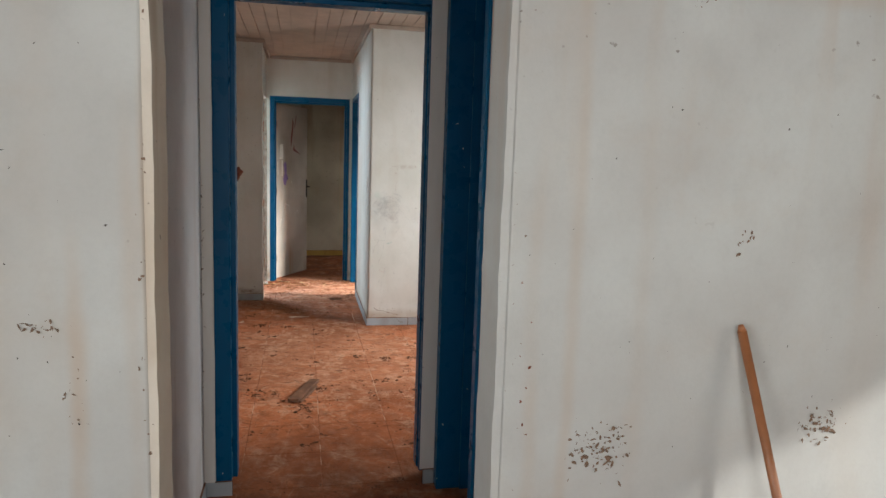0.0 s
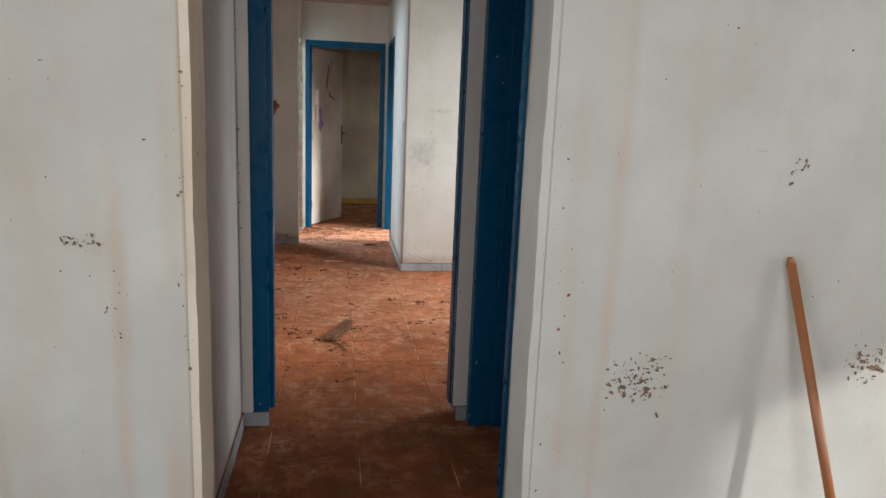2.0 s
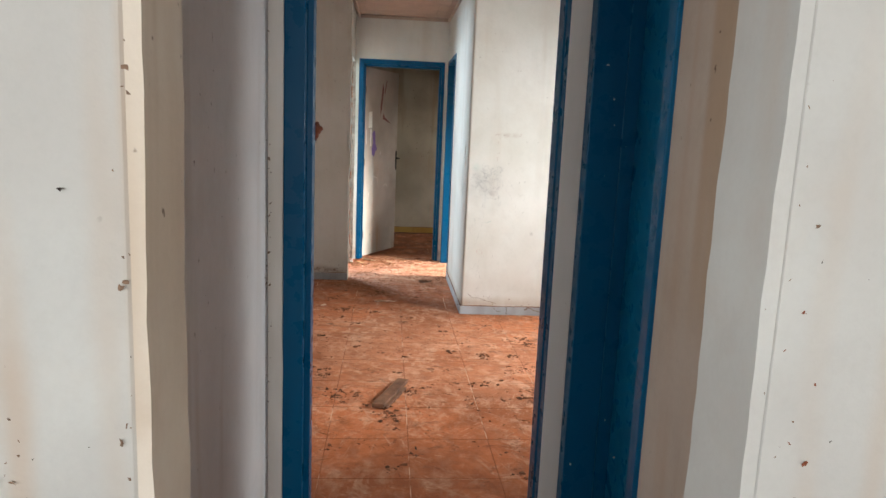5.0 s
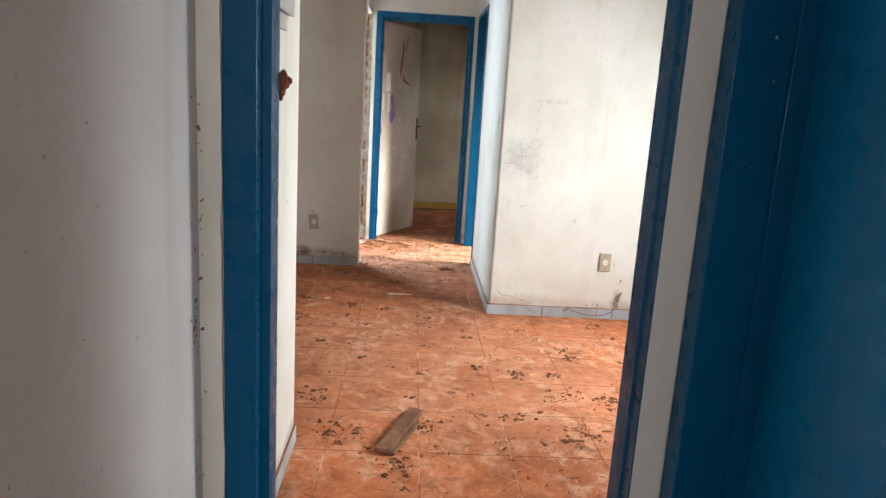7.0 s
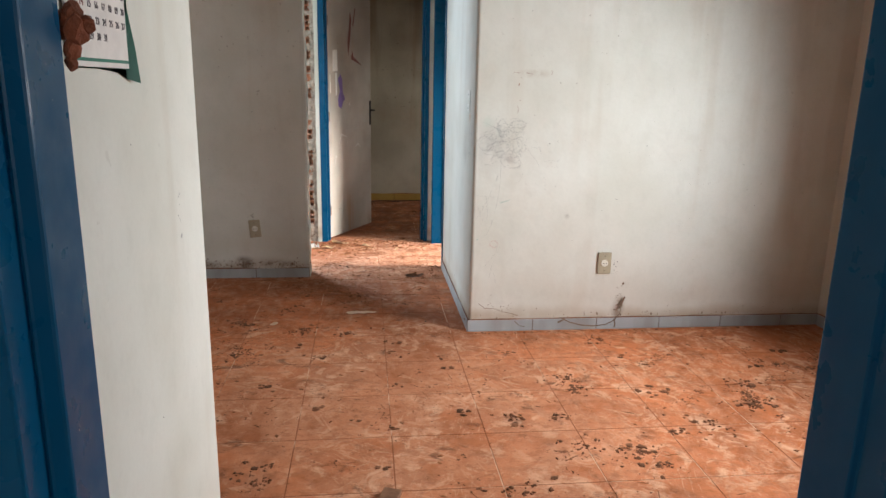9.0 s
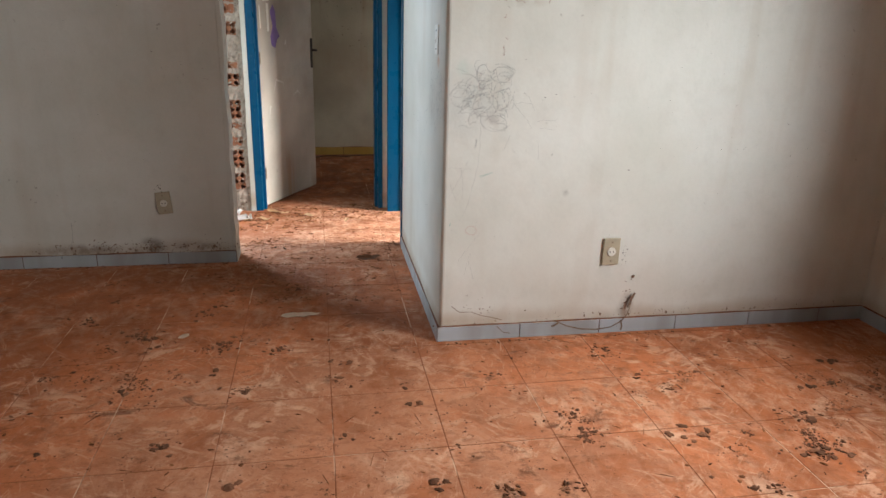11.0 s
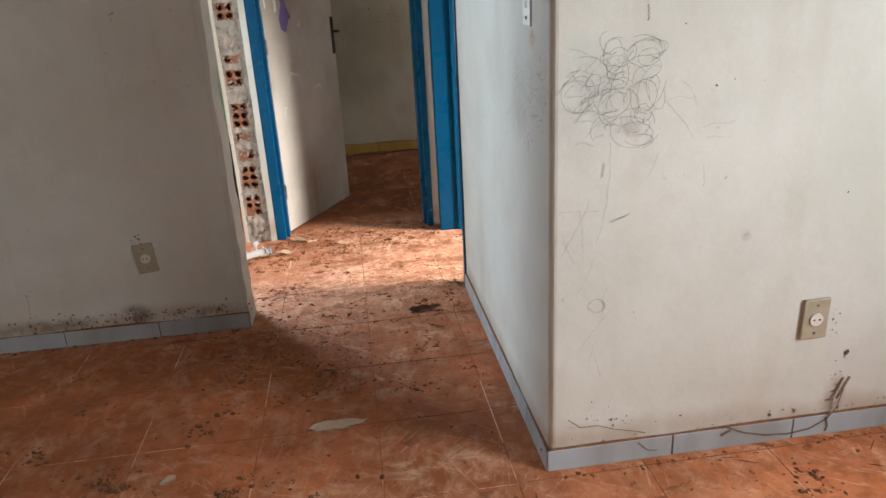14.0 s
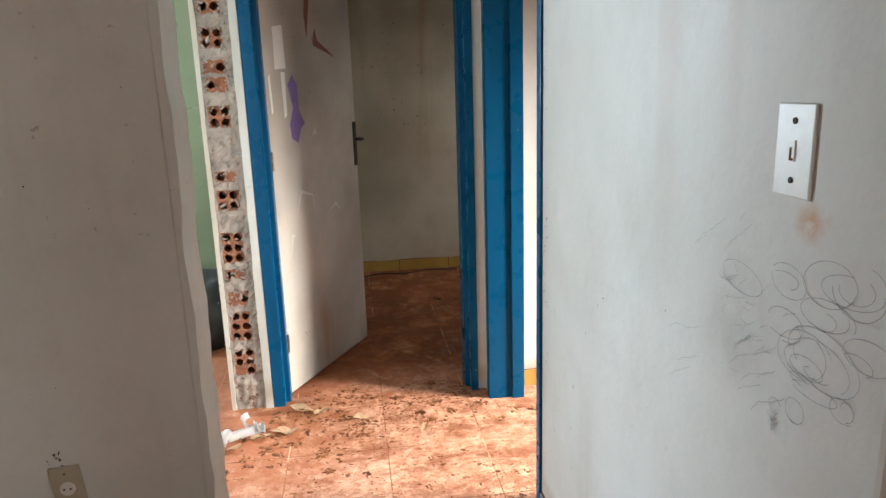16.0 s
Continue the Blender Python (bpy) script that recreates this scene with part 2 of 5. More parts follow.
def plain(name, colour, vary=0.7, scale=18, rough=0.7, metal=0.0, bump=0.2):
    mat, nt, bsdf = shader(name, rough, metal)
    c = blend(nt, ramp(nt, noisy(nt, scale, 5, 0.65), 0.3, 0.72), colour, tuple(v * vary for v in colour))
    nt.links.new(c, bsdf.inputs["Base Color"])
    relief(nt, bsdf, noisy(nt, scale * 3, 4, 0.6), bump, 0.003)
    return mat


def island(name, dark, light, rough=0.8):
    mat, nt, bsdf = shader(name, rough, spec=0.15)
    geo = nt.nodes.new("ShaderNodeNewGeometry")
    c = blend(nt, geo.outputs["Random Per Island"], dark, light)
    c = blend(nt, ramp(nt, noisy(nt, 60, 3), 0.35, 0.7, 0, 0.5), c, dark)
    nt.links.new(c, bsdf.inputs["Base Color"])
    relief(nt, bsdf, noisy(nt, 180, 3), 0.4, 0.002)
    return mat


M_FRONT = plaster("white_wall_paint_stained", (0.57, 0.60, 0.59), (0.465, 0.47, 0.455), stain=(0.46, 0.33, 0.22), streaks=0.34, seed=2.0,
                  drips=[("z", -0.272, 0.022, 0.6, 0.0, 1.6), ("z", -0.43, 0.03, 0.4, 0.5, 1.2), ("z", -0.62, 0.10, 0.25, 0.0, 1.4), ("z", 0.70, 0.03, 0.27, 0.0, 2.6), ("z", 0.88, 0.04, 0.12, 0.6, 2.6), ("z", 0.605, 0.03, 0.27, 0.0, 1.5), ("z", 1.55, 0.10, 0.12, 0.0, 1.6), ("x", 1.90, 0.04, 0.24, 1.15, 2.4),
                         ("z", -0.42, 0.03, 0.24, 0.2, 1.15), ("z", -0.31, 0.03, 0.21, 0.0, 1.5), ("z", -0.50, 0.06, 0.12, 0.0, 2.2)])
M_PASS = plaster("grey_white_wall_paint", (0.80, 0.79, 0.785), (0.70, 0.685, 0.68), streaks=0.3, seed=5.0)
M_HALL = plaster("white_wall_paint_grimy", (0.665, 0.665, 0.625), (0.57, 0.565, 0.51), streaks=0.16, spots=0.35, seed=9.0, drips=[("x", 0.075, 0.075, 0.6, -3, 3), ("x", 0.22, 0.16, 0.14, -3, 3)],
                 blots=[((0.615, 6.445, 1.165), (0.05, 0.045, 0.035), 0.75, (0.55, 0.27, 0.10)), ((0.615, 6.60, 0.98), (0.05, 0.13, 0.14), 0.35, (0.36, 0.33, 0.30)),
                        ((0.70, 6.287, 1.02), (0.14, 0.1, 0.20), 0.30, (0.36, 0.37, 0.36)), ((0.80, 6.287, 0.95), (0.05, 0.1, 0.05), 0.45, (0.30, 0.25, 0.24)),
                        ((1.138, 6.287, 0.65), (0.022, 0.1, 0.022), 0.7, (0.33, 0.32, 0.29)), ((0.69, 6.287, 1.15), (0.05, 0.1, 0.05), 0.3, (0.42, 0.58, 0.52)),
                        ((-0.79, 7.436, 0.10), (0.10, 0.1, 0.07), 0.9, (0.12, 0.08, 0.05)), ((-0.55, 7.436, 0.09), (0.16, 0.1, 0.05), 0.6, (0.17, 0.11, 0.07)), ((-1.15, 7.436, 0.09), (0.35, 0.1, 0.05), 0.6, (0.17, 0.11, 0.07)),
                        ((1.47, 6.287, 0.12), (0.05, 0.1, 0.09), 0.85, (0.22, 0.13, 0.08)), ((0.92, 6.287, 1.40), (0.12, 0.1, 0.03), 0.35, (0.33, 0.24, 0.18))])
M_BED = plaster("cream_wall_paint_mouldy", (0.60, 0.54, 0.42), (0.42, 0.36, 0.27), streaks=0.6, seed=14.0)
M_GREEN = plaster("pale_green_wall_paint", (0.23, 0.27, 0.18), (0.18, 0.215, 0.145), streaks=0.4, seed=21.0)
M_EDGE = plaster("bare_plaster_edge", (0.68, 0.64, 0.57), (0.58, 0.51, 0.42), streaks=0.7, spots=1.0, seed=30.0)
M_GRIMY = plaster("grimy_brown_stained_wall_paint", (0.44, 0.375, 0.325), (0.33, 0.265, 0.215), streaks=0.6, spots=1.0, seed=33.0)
M_MORTAR = plain("rough_mortar", (0.44, 0.37, 0.315), 0.62, 11, 0.9, bump=0.7)
M_CLAY = plain("hollow_clay_brick", (0.38, 0.15, 0.08), 0.6, 30, 0.9, bump=0.4)
M_CEIL = plain("painted_ceiling_boards", (0.50, 0.40, 0.32), 0.8, 6, 0.55, bump=0.15)
M_BLUE = paint("blue_enamel_paint", (0.001, 0.086, 0.196), (0.001, 0.066, 0.158))
M_BLUED = paint("dark_blue_enamel_paint", (0.001, 0.13, 0.28), (0.001, 0.105, 0.235), chips=0.4, seed=4.0)
M_WHITE = paint("white_enamel_paint", (0.76, 0.725, 0.69), (0.63, 0.585, 0.54), (0.08, 0.06, 0.05), 0.5, seed=7.0)
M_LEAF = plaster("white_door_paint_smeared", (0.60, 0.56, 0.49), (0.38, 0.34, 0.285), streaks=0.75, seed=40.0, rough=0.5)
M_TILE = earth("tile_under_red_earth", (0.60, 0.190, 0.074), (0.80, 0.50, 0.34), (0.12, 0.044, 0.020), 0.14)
M_GROUT = plain("earth_filled_joint", (0.15, 0.058, 0.028), 0.5, 12, 0.9)
M_JOINT, jn, jb = shader("earthy_cement_joint", 0.9, spec=0.15)
jn.links.new(blend(jn, ramp(jn, noisy(jn, 3.4, 4, 0.6, shift=(2, 5, 0)), 0.50, 0.62), (0.30, 0.105, 0.048), (0.72, 0.48, 0.34)), jb.inputs["Base Color"])
M_LINE = plain("red_earth_line", (0.24, 0.095, 0.045), 0.5, 40, 0.9)
M_SKIRT = paint("pale_blue_glazed_tile", (0.40, 0.43, 0.46), (0.31, 0.31, 0.31), (0.10, 0.06, 0.04), 0.35, seed=11.0)
M_YELLOW = paint("yellow_glazed_tile", (0.55, 0.36, 0.10), (0.45, 0.27, 0.07), (0.14, 0.07, 0.03), 0.4, seed=13.0)
M_CLOD = island("dry_earth_clods", (0.11, 0.049, 0.027), (0.30, 0.132, 0.072), 0.95)
M_LITTER = island("dead_leaf_litter", (0.11, 0.038, 0.016), (0.44, 0.185, 0.08), 0.9)
M_WOOD = plain("weathered_plank_wood", (0.28, 0.13, 0.07), 0.45, 14, 0.8, bump=0.5)
M_STICK = plain("varnished_broom_handle", (0.34, 0.13, 0.05), 0.75, 10, 0.4)
M_PLATE = plain("beige_plastic", (0.42, 0.37, 0.27), 0.85, 20, 0.45)
M_IVORY = plain("ivory_plastic", (0.70, 0.69, 0.63), 0.9, 20, 0.4)
M_DARK = plain("dark_grime", (0.035, 0.025, 0.02), 0.7, 30, 0.8)
M_TAN = plain("tan_flake", (0.78, 0.54, 0.33), 0.7, 40, 0.8)
M_MARK = plain("graphite_marks", (0.31, 0.315, 0.315), 0.8, 40, 0.8)
M_STAIN = plain("mud_splashes", (0.24, 0.155, 0.105), 0.5, 60, 0.9)
M_STEEL = plain("tarnished_steel", (0.30, 0.24, 0.18), 0.6, 30, 0.4, 0.8)
M_PAPER = plain("white_paper", (0.72, 0.68, 0.65), 0.88, 20, 0.8)
M_GREENP = plain("green_card", (0.02, 0.16, 0.11), 0.8, 20, 0.6)
M_INK = plain("dark_print", (0.17, 0.15, 0.16), 0.9, 20, 0.7)
M_PURPLE = plain("purple_paint", (0.20, 0.12, 0.38), 0.8, 30, 0.5)
M_RED = plain("dull_red_paint", (0.26, 0.09, 0.075), 0.7, 30, 0.6)
M_SMEAR = plain("white_paint_smears", (0.74, 0.72, 0.66), 0.9, 30, 0.5)
M_RUST = plain("rust_brown_mud", (0.27, 0.078, 0.036), 0.5, 50, 0.95, bump=0.8)
M_GREYBOX = plain("grey_metal_box", (0.42, 0.42, 0.40), 0.85, 12, 0.45)
M_TURQ = plain("turquoise_crayon", (0.22, 0.42, 0.38), 0.8, 40, 0.8)
M_PINK = plain("pink_crayon", (0.58, 0.42, 0.38), 0.8, 40, 0.8)
M_DRYLEAF = plain("pale_dry_leaf", (0.76, 0.58, 0.44), 0.8, 25, 0.8)
M_BLACK = plain("black_rubber", (0.018, 0.017, 0.016), 0.7, 20, 0.7)


# ---- mesh helpers ----
def add_box(bm, lo, hi, bevel=0.0):
    vs = [bm.verts.new((x, y, z)) for x in (lo[0], hi[0]) for y in (lo[1], hi[1]) for z in (lo[2], hi[2])]
    fs = [bm.faces.new([vs[i] for i in q]) for q in ((0, 1, 3, 2), (4, 6, 7, 5), (0, 4, 5, 1), (2, 3, 7, 6), (0, 2, 6, 4), (1, 5, 7, 3))]
    if bevel:
        edges = list({e for f in fs for e in f.edges})
        bmesh.ops.bevel(bm, geom=edges, offset=bevel, segments=2, affect="EDGES", profile=0.5)
    return vs


def mesh_from(name, bm, material, smooth=False):
    bmesh.ops.recalc_face_normals(bm, faces=bm.faces)
    me = bpy.data.meshes.new(name)
    bm.to_mesh(me)
    bm.free()
    me.materials.append(material)
    if smooth:
        for p in me.polygons:
            p.use_smooth = True
    return me


def part(name, bm, material, parent=None, label="", smooth=False):
    ob = new(name, mesh_from(name, bm, material, smooth))
    if parent:
        ob.parent = parent
    if label:
        ob["label"] = label
    return ob


def base(name, place=(0, 0, 0), turn=0.0):
    ob = new(name)
    ob.empty_display_size = 0.1
    ob.matrix_world = pose(*place, 0, 0, turn)
    return ob


def boxes(name, spans, material, bevel=0.0, parent=None, label=""):
    bm = bmesh.new()
    for lo, hi in spans:
        add_box(bm, lo, hi, bevel)
    return part(name, bm, material, parent, label)


def structure(ob, label, category):
    return tagged(ob, label, category, kind="structure")


H = 2.58           # ceiling height
W = 0.15           # wall thickness
T = 0.37           # floor tile pitch


def ragged_strip(name, x0, x1, y0, y1, z0, z1, rough_x, seed, material, parent, label, sway=0.0018):
    """An upright plaster edge whose outline wanders, solid between y0 and y1; rough_x is the side that wanders."""
    rnd = random.Random(seed)
    bm = bmesh.new()
    n = 46
    rows = []
    wander = 0.0
    for i in range(n + 1):
        z = z0 + (z1 - z0) * i / n
        wander = wander * 0.75 + rnd.uniform(-sway, sway)
        xa, xb = (x0 + wander, x1) if rough_x < 0 else (x0, x1 + wander)
        rows.append([bm.verts.new(p) for p in ((xa, y0, z), (xb, y0, z), (xb, y1, z), (xa, y1, z))])
    for a, b in zip(rows, rows[1:]):
        for k in range(4):
            bm.faces.new((a[k], a[(k + 1) % 4], b[(k + 1) % 4], b[k]))
    bm.faces.new(rows[0])
    bm.faces.new(rows[-1])
    return part(name, bm, material, parent, label)


# ---- shell of the house ----
# front room: opening without a frame in its far wall
wall_front = structure(boxes("wall_1", [((-2.5, 1.875, 0), (-0.280, 2.025, H)), ((0.532, 1.875, 0), (4.03, 2.025, H)), ((-0.280, 1.875, 2.12), (0.532, 2.025, H))], M_FRONT, 0.006),
                       "white painted wall with brown stains and mud splashes", "wall")
ragged_strip("plaster_edge", -0.280, -0.262, 1.872, 2.028, 0, 2.12, 1, 3, M_EDGE, wall_front, "bare crumbling plaster edge")
ragged_strip("plaster_edge", 0.512, 0.532, 1.872, 2.028, 0, 2.12, -1, 5, M_FRONT, wall_front, "bare crumbling plaster edge")
structure(boxes("wall_2", [((-2.65, -2.6, 0), (-2.5, -1.4, H)), ((-2.65, 0.2, 0), (-2.5, 2.025, H)), ((-2.65, -1.4, 0), (-2.5, 0.2, 0.9)), ((-2.65, -1.4, 2.1), (-2.5, 0.2, H))], M_FRONT), "white painted side wall with a window opening", "wall")
structure(boxes("wall_3", [((4.03, -2.6, 0), (4.18, -0.47, H)), ((4.03, 0.55, 0), (4.18, 2.025, H)), ((4.03, -0.47, 2.1), (4.18, 0.55, H))], M_FRONT),
          "white painted wall with a door opening", "wall")
structure(boxes("wall_4", [((-2.5, -2.6, 0), (-0.95, -2.45, H)), ((1.45, -2.6, 0), (4.03, -2.45, H)), ((-0.95, -2.6, 0), (1.45, -2.45, 0.9)), ((-0.95, -2.6, 2.1), (1.45, -2.45, H))], M_FRONT),
          "white painted wall with a window opening", "wall")
# unseen wall added outside to keep sun out of hall and bedroom windows
structure(boxes("wall_24", [((4.03, 2.03, -0.25), (4.18, 9.5, 3.6))], M_FRONT), "plain unseen wall added to keep the sun off the windows", "wall")
# passage
wall_pass = structure(boxes("wall_5", [((-0.51, 2.025, 0), (-0.357, 3.267, H))], M_PASS), "greyish white passage wall with grime", "wall")
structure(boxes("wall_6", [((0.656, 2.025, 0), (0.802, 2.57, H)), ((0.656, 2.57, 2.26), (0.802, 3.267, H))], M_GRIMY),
          "brownish stained passage wall beside a blue door", "wall")
# wall with the first blue door frame
structure(boxes("wall_7", [((-0.51, 3.267, 0), (-0.310, 3.40, H)), ((0.650, 3.267, 0), (2.69, 3.40, H)), ((-0.310, 3.267, 2.165), (0.650, 3.40, H))], M_WHITE),
          "white painted wall round a blue door frame", "wall")
# living room
wall_stub = structure(boxes("wall_8", [((-0.51, 3.40, 0), (-0.36, 4.468, H))], M_HALL, 0.004), "white wall end with a calendar hung on it", "wall")
structure(boxes("wall_9", [((-3.45, 4.318, 0), (-0.51, 4.468, H))], M_HALL), "plain white wall", "wall")
structure(boxes("wall_10", [((-3.45, 4.468, 0), (-3.30, 7.436, H))], M_HALL),
          "plain white wall", "wall")
structure(boxes("wall_11", [((2.69, 3.267, 0), (2.83, 4.30, H)), ((2.69, 5.30, 0), (2.83, 6.437, H)), ((2.69, 4.30, 0), (2.83, 5.30, 0.95)), ((2.69, 4.30, 2.05), (2.83, 5.30, H))], M_HALL),
          "white wall with a window opening", "wall")


def corner_wall():
    """L-shaped wall between living room and corridor, with one rounded outer corner."""
    outline = [(0.615, 6.287), (2.69, 6.287), (2.69, 6.437), (0.765, 6.437), (0.765, 7.62), (0.615, 7.62)]
    bm = bmesh.new()
    lo = [bm.verts.new((x, y, 0)) for x, y in outline]
    hi = [bm.verts.new((x, y, H)) for x, y in outline]
    n = len(outline)
    for i in range(n):
        bm.faces.new((lo[i], lo[(i + 1) % n], hi[(i + 1) % n], hi[i]))
    bm.faces.new(lo[::-1])
    bm.faces.new(hi)
    edge = [e for e in bm.edges if set(e.verts) == {lo[0], hi[0]}]
    bmesh.ops.bevel(bm, geom=edge, offset=0.018, segments=4, affect="EDGES", profile=0.5)
    return part("wall_12", bm, M_HALL)


wall_column = structure(corner_wall(), "grimy white corner wall covered in pencil scribbles", "wall")
wall_hall = wall_column
wall_left = structure(boxes("wall_13", [((-3.45, 7.436, 0), (-0.362, 7.586, H))], M_HALL, 0.004), "grimy white wall with a socket", "wall")
ragged_strip("plaster_edge", -0.362, -0.340, 7.433, 7.589, 0, H, 1, 9, M_HALL, wall_left, "broken plaster edge of the wall", 0.0055)
# corridor
structure(boxes("wall_14", [((0.615, 7.62, 2.135), (0.765, 8.545, H)), ((0.615, 8.48, 0), (0.765, 8.545, 2.135))], M_HALL), "white wall above the corridor doorway", "wall")
structure(boxes("wall_15", [((-0.345, 8.545, 0), (-0.322, 8.685, H)), ((0.580, 8.547, 0), (3.35, 8.685, H)), ((-0.322, 8.545, 2.135), (0.580, 8.685, H)), ((-0.495, 8.545, 2.1), (-0.345, 8.685, H))], M_HALL),
          "white corridor end wall round a blue door frame", "wall")
structure(boxes("wall_16", [((-0.495, 7.589, 2.1), (-0.362, 8.545, H))], M_HALL), "white wall above a torn-out doorway", "wall")
# bedroom beside the corridor
structure(boxes("wall_17", [((3.20, 6.437, 0), (3.35, 7.0, H)), ((3.20, 7.7, 0), (3.35, 8.547, H)), ((3.20, 7.0, 0), (3.35, 7.7, 1.45)), ((3.20, 7.0, 2.1), (3.35, 7.7, H)), ((2.83, 6.29, 0), (3.35, 6.437, H))], M_HALL),
          "white bedroom wall with a window opening", "wall")
# room behind the far door
structure(boxes("wall_18", [((-0.495, 10.70, 0), (2.6, 10.85, H))], M_BED), "stained cream wall of the dark end room", "wall")
structure(boxes("wall_19", [((2.45, 8.685, 0), (2.6, 9.65, H)), ((2.45, 10.45, 0), (2.6, 10.70, H)), ((2.45, 9.65, 0), (2.6, 10.45, 1.1)), ((2.45, 9.65, 1.9), (2.6, 10.45, H))], M_BED), "stained cream side wall with a window opening", "wall")
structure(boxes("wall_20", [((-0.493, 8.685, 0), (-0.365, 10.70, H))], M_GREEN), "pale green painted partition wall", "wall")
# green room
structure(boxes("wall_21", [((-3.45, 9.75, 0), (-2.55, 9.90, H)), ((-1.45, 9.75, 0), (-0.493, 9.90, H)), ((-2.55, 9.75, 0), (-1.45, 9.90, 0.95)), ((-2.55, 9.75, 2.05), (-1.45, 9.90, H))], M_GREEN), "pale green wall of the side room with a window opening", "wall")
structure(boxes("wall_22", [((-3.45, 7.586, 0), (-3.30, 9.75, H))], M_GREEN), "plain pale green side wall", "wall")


def boards(name, x0, x1, y0, y1, z, label):
    """Ceiling of narrow tongue-and-groove boards that run along y."""
    bm = bmesh.new()
    x = x0
    while x < x1 - 0.005:
        b = min(x + 0.1, x1)
        add_box(bm, (x + 0.003, y0, z), (b - 0.003, y1, z + 0.02))
        x = b
    add_box(bm, (x0, y0, z + 0.008), (x1, y1, z + 0.06))
    return structure(part(name, bm, M_CEIL), label, "ceiling")


boards("ceiling_1", -2.65, 4.18, -2.6, 2.025, H, "board ceiling of the front room")
boards("ceiling_2", -0.51, 0.818, 2.025, 3.267, H, "board ceiling of the passage")
boards("ceiling_3", -3.45, 2.83, 3.267, 8.685, H, "pinkish beige painted board ceiling with stains")
boards("ceiling_4", -3.45, 3.35, 8.685, 10.85, H, "dim board ceiling of the end room")
boards("ceiling_5", 2.83, 3.35, 6.29, 8.685, H, "board ceiling of the bedroom")


def cornice(spans):
    for (x0, y0), (x1, y1) in spans:
        bm = bmesh.new()
        add_box(bm, (x0, y0, H - 0.035), (x1, y1, H - 0.001), 0.006)
        structure(part("trim", bm, M_CEIL), "narrow ceiling moulding with gaps", "moulding")


cornice([((0.59, 6.265), (2.69, 6.285)), ((0.593, 6.287), (0.613, 8.523)), ((-0.318, 8.523), (0.593, 8.543)), ((-3.30, 7.414), (-0.318, 7.434)), ((-0.338, 7.436), (-0.318, 8.523))])


# ---- door frames and doors ----
def jamb_profile(bm, face, deep, stop, edge):
    """Cross-section in (u, v): u across the opening from its outer edge, v into the wall. Rebated towards the viewer."""
    return [(0, 0), (face, 0), (face, edge), (face + stop, edge), (face + stop, deep), (0, deep)]


def extrude_profile(points, z0, z1, place):
    """Upright post; place maps (u, v, z) to the world."""
    bm = bmesh.new()
    lo = [bm.verts.new(place(u, v, z0)) for u, v in points]
    hi = [bm.verts.new(place(u, v, z1)) for u, v in points]
    n = len(points)
    for i in range(n):
        bm.faces.new((lo[i], lo[(i + 1) % n], hi[(i + 1) % n], hi[i]))
    bm.faces.new(lo[::-1])
    bm.faces.new(hi)
    bmesh.ops.bevel(bm, geom=[e for e in bm.edges if abs(e.verts[0].co.z - e.verts[1].co.z) > 0.5], offset=0.0035, segments=2, affect="EDGES", profile=0.5)
    return bm


def frame_across(name, xa, xb, y, top, deep, left, right, label, plinth=0.0, edge=0.045, out=0.006):
    """Frame in a wall that faces the viewer; outer edges xa and xb, front face at y; left and right: widths of face and stop."""
    cx = (xa + xb) / 2
    f = base(name, (cx, y, 0))
    for side, x, (face, stop) in ((1, xa, left), (-1, xb, right)):
        part("jamb", extrude_profile(jamb_profile(None, face, deep, stop, edge), plinth, top, lambda u, v, z: (x + side * u - cx, v - out, z)), M_BLUE, f)
    bm = bmesh.new()
    add_box(bm, (xa + left[0] - cx, -out, top - left[0]), (xb - right[0] - cx, deep - out, top), 0.003)
    add_box(bm, (xa + left[0] - cx, edge - out, top - left[0] - left[1]), (xb - right[0] - cx, deep - out, top - left[0]), 0.003)
    part("header", bm, M_BLUE, f)
    return structure(f, label, "door frame")


frame_1 = frame_across("door_frame_1", -0.310, 0.648, 3.267, 2.18, 0.125, (0.066, 0.020), (0.071, 0.006), "blue enamelled wooden door frame with scuffs", 0.06)
# the face of one post is painted white
bm = bmesh.new()
add_box(bm, (0.4105, -0.0085, 0.066), (0.4785, -0.0062, 2.18), 0.001)
part("white_face", bm, M_WHITE, frame_1, "white painted face with scratches")
ragged_strip("trim", -0.356, -0.311, 3.255, 3.2665, 0.0, 2.3, 1, 41, M_WHITE, None, "").name = "trim"
structure(bpy.data.objects["trim"], "white painted strip beside the door frame", "trim")
frame_across("door_frame_2", -0.322, 0.580, 8.545, 2.135, 0.145, (0.050, 0.020), (0.032, 0.020), "blue enamelled door frame with chipped paint", 0.0, out=0.008)


def frame_along(name, y0, y1, x, deep, top, near, far, label, out=0.008):
    """Frame in a wall that runs along y, its face towards -x; near and far: widths of its posts."""
    cy = (y0 + y1) / 2
    f = base(name, (x, cy, 0))
    for a, b in ((y0, y0 + near), (y1 - far, y1)):
        bm = bmesh.new()
        add_box(bm, (-out, a - cy, 0), (deep, b - cy, top), 0.004)
        part("jamb", bm, M_BLUE, f)
    bm = bmesh.new()
    add_box(bm, (-out, y0 + near - cy, top - near), (deep, y1 - far - cy, top), 0.004)
    part("header", bm, M_BLUE, f)
    for a in (y0 + near, y1 - far - 0.012):
        bm = bmesh.new()
        add_box(bm, (deep * 0.62, a - cy, 0), (deep - 0.004, a + 0.012 - cy, top - near), 0.002)
        part("stop", bm, M_BLUE, f)
    return structure(f, label, "door frame")


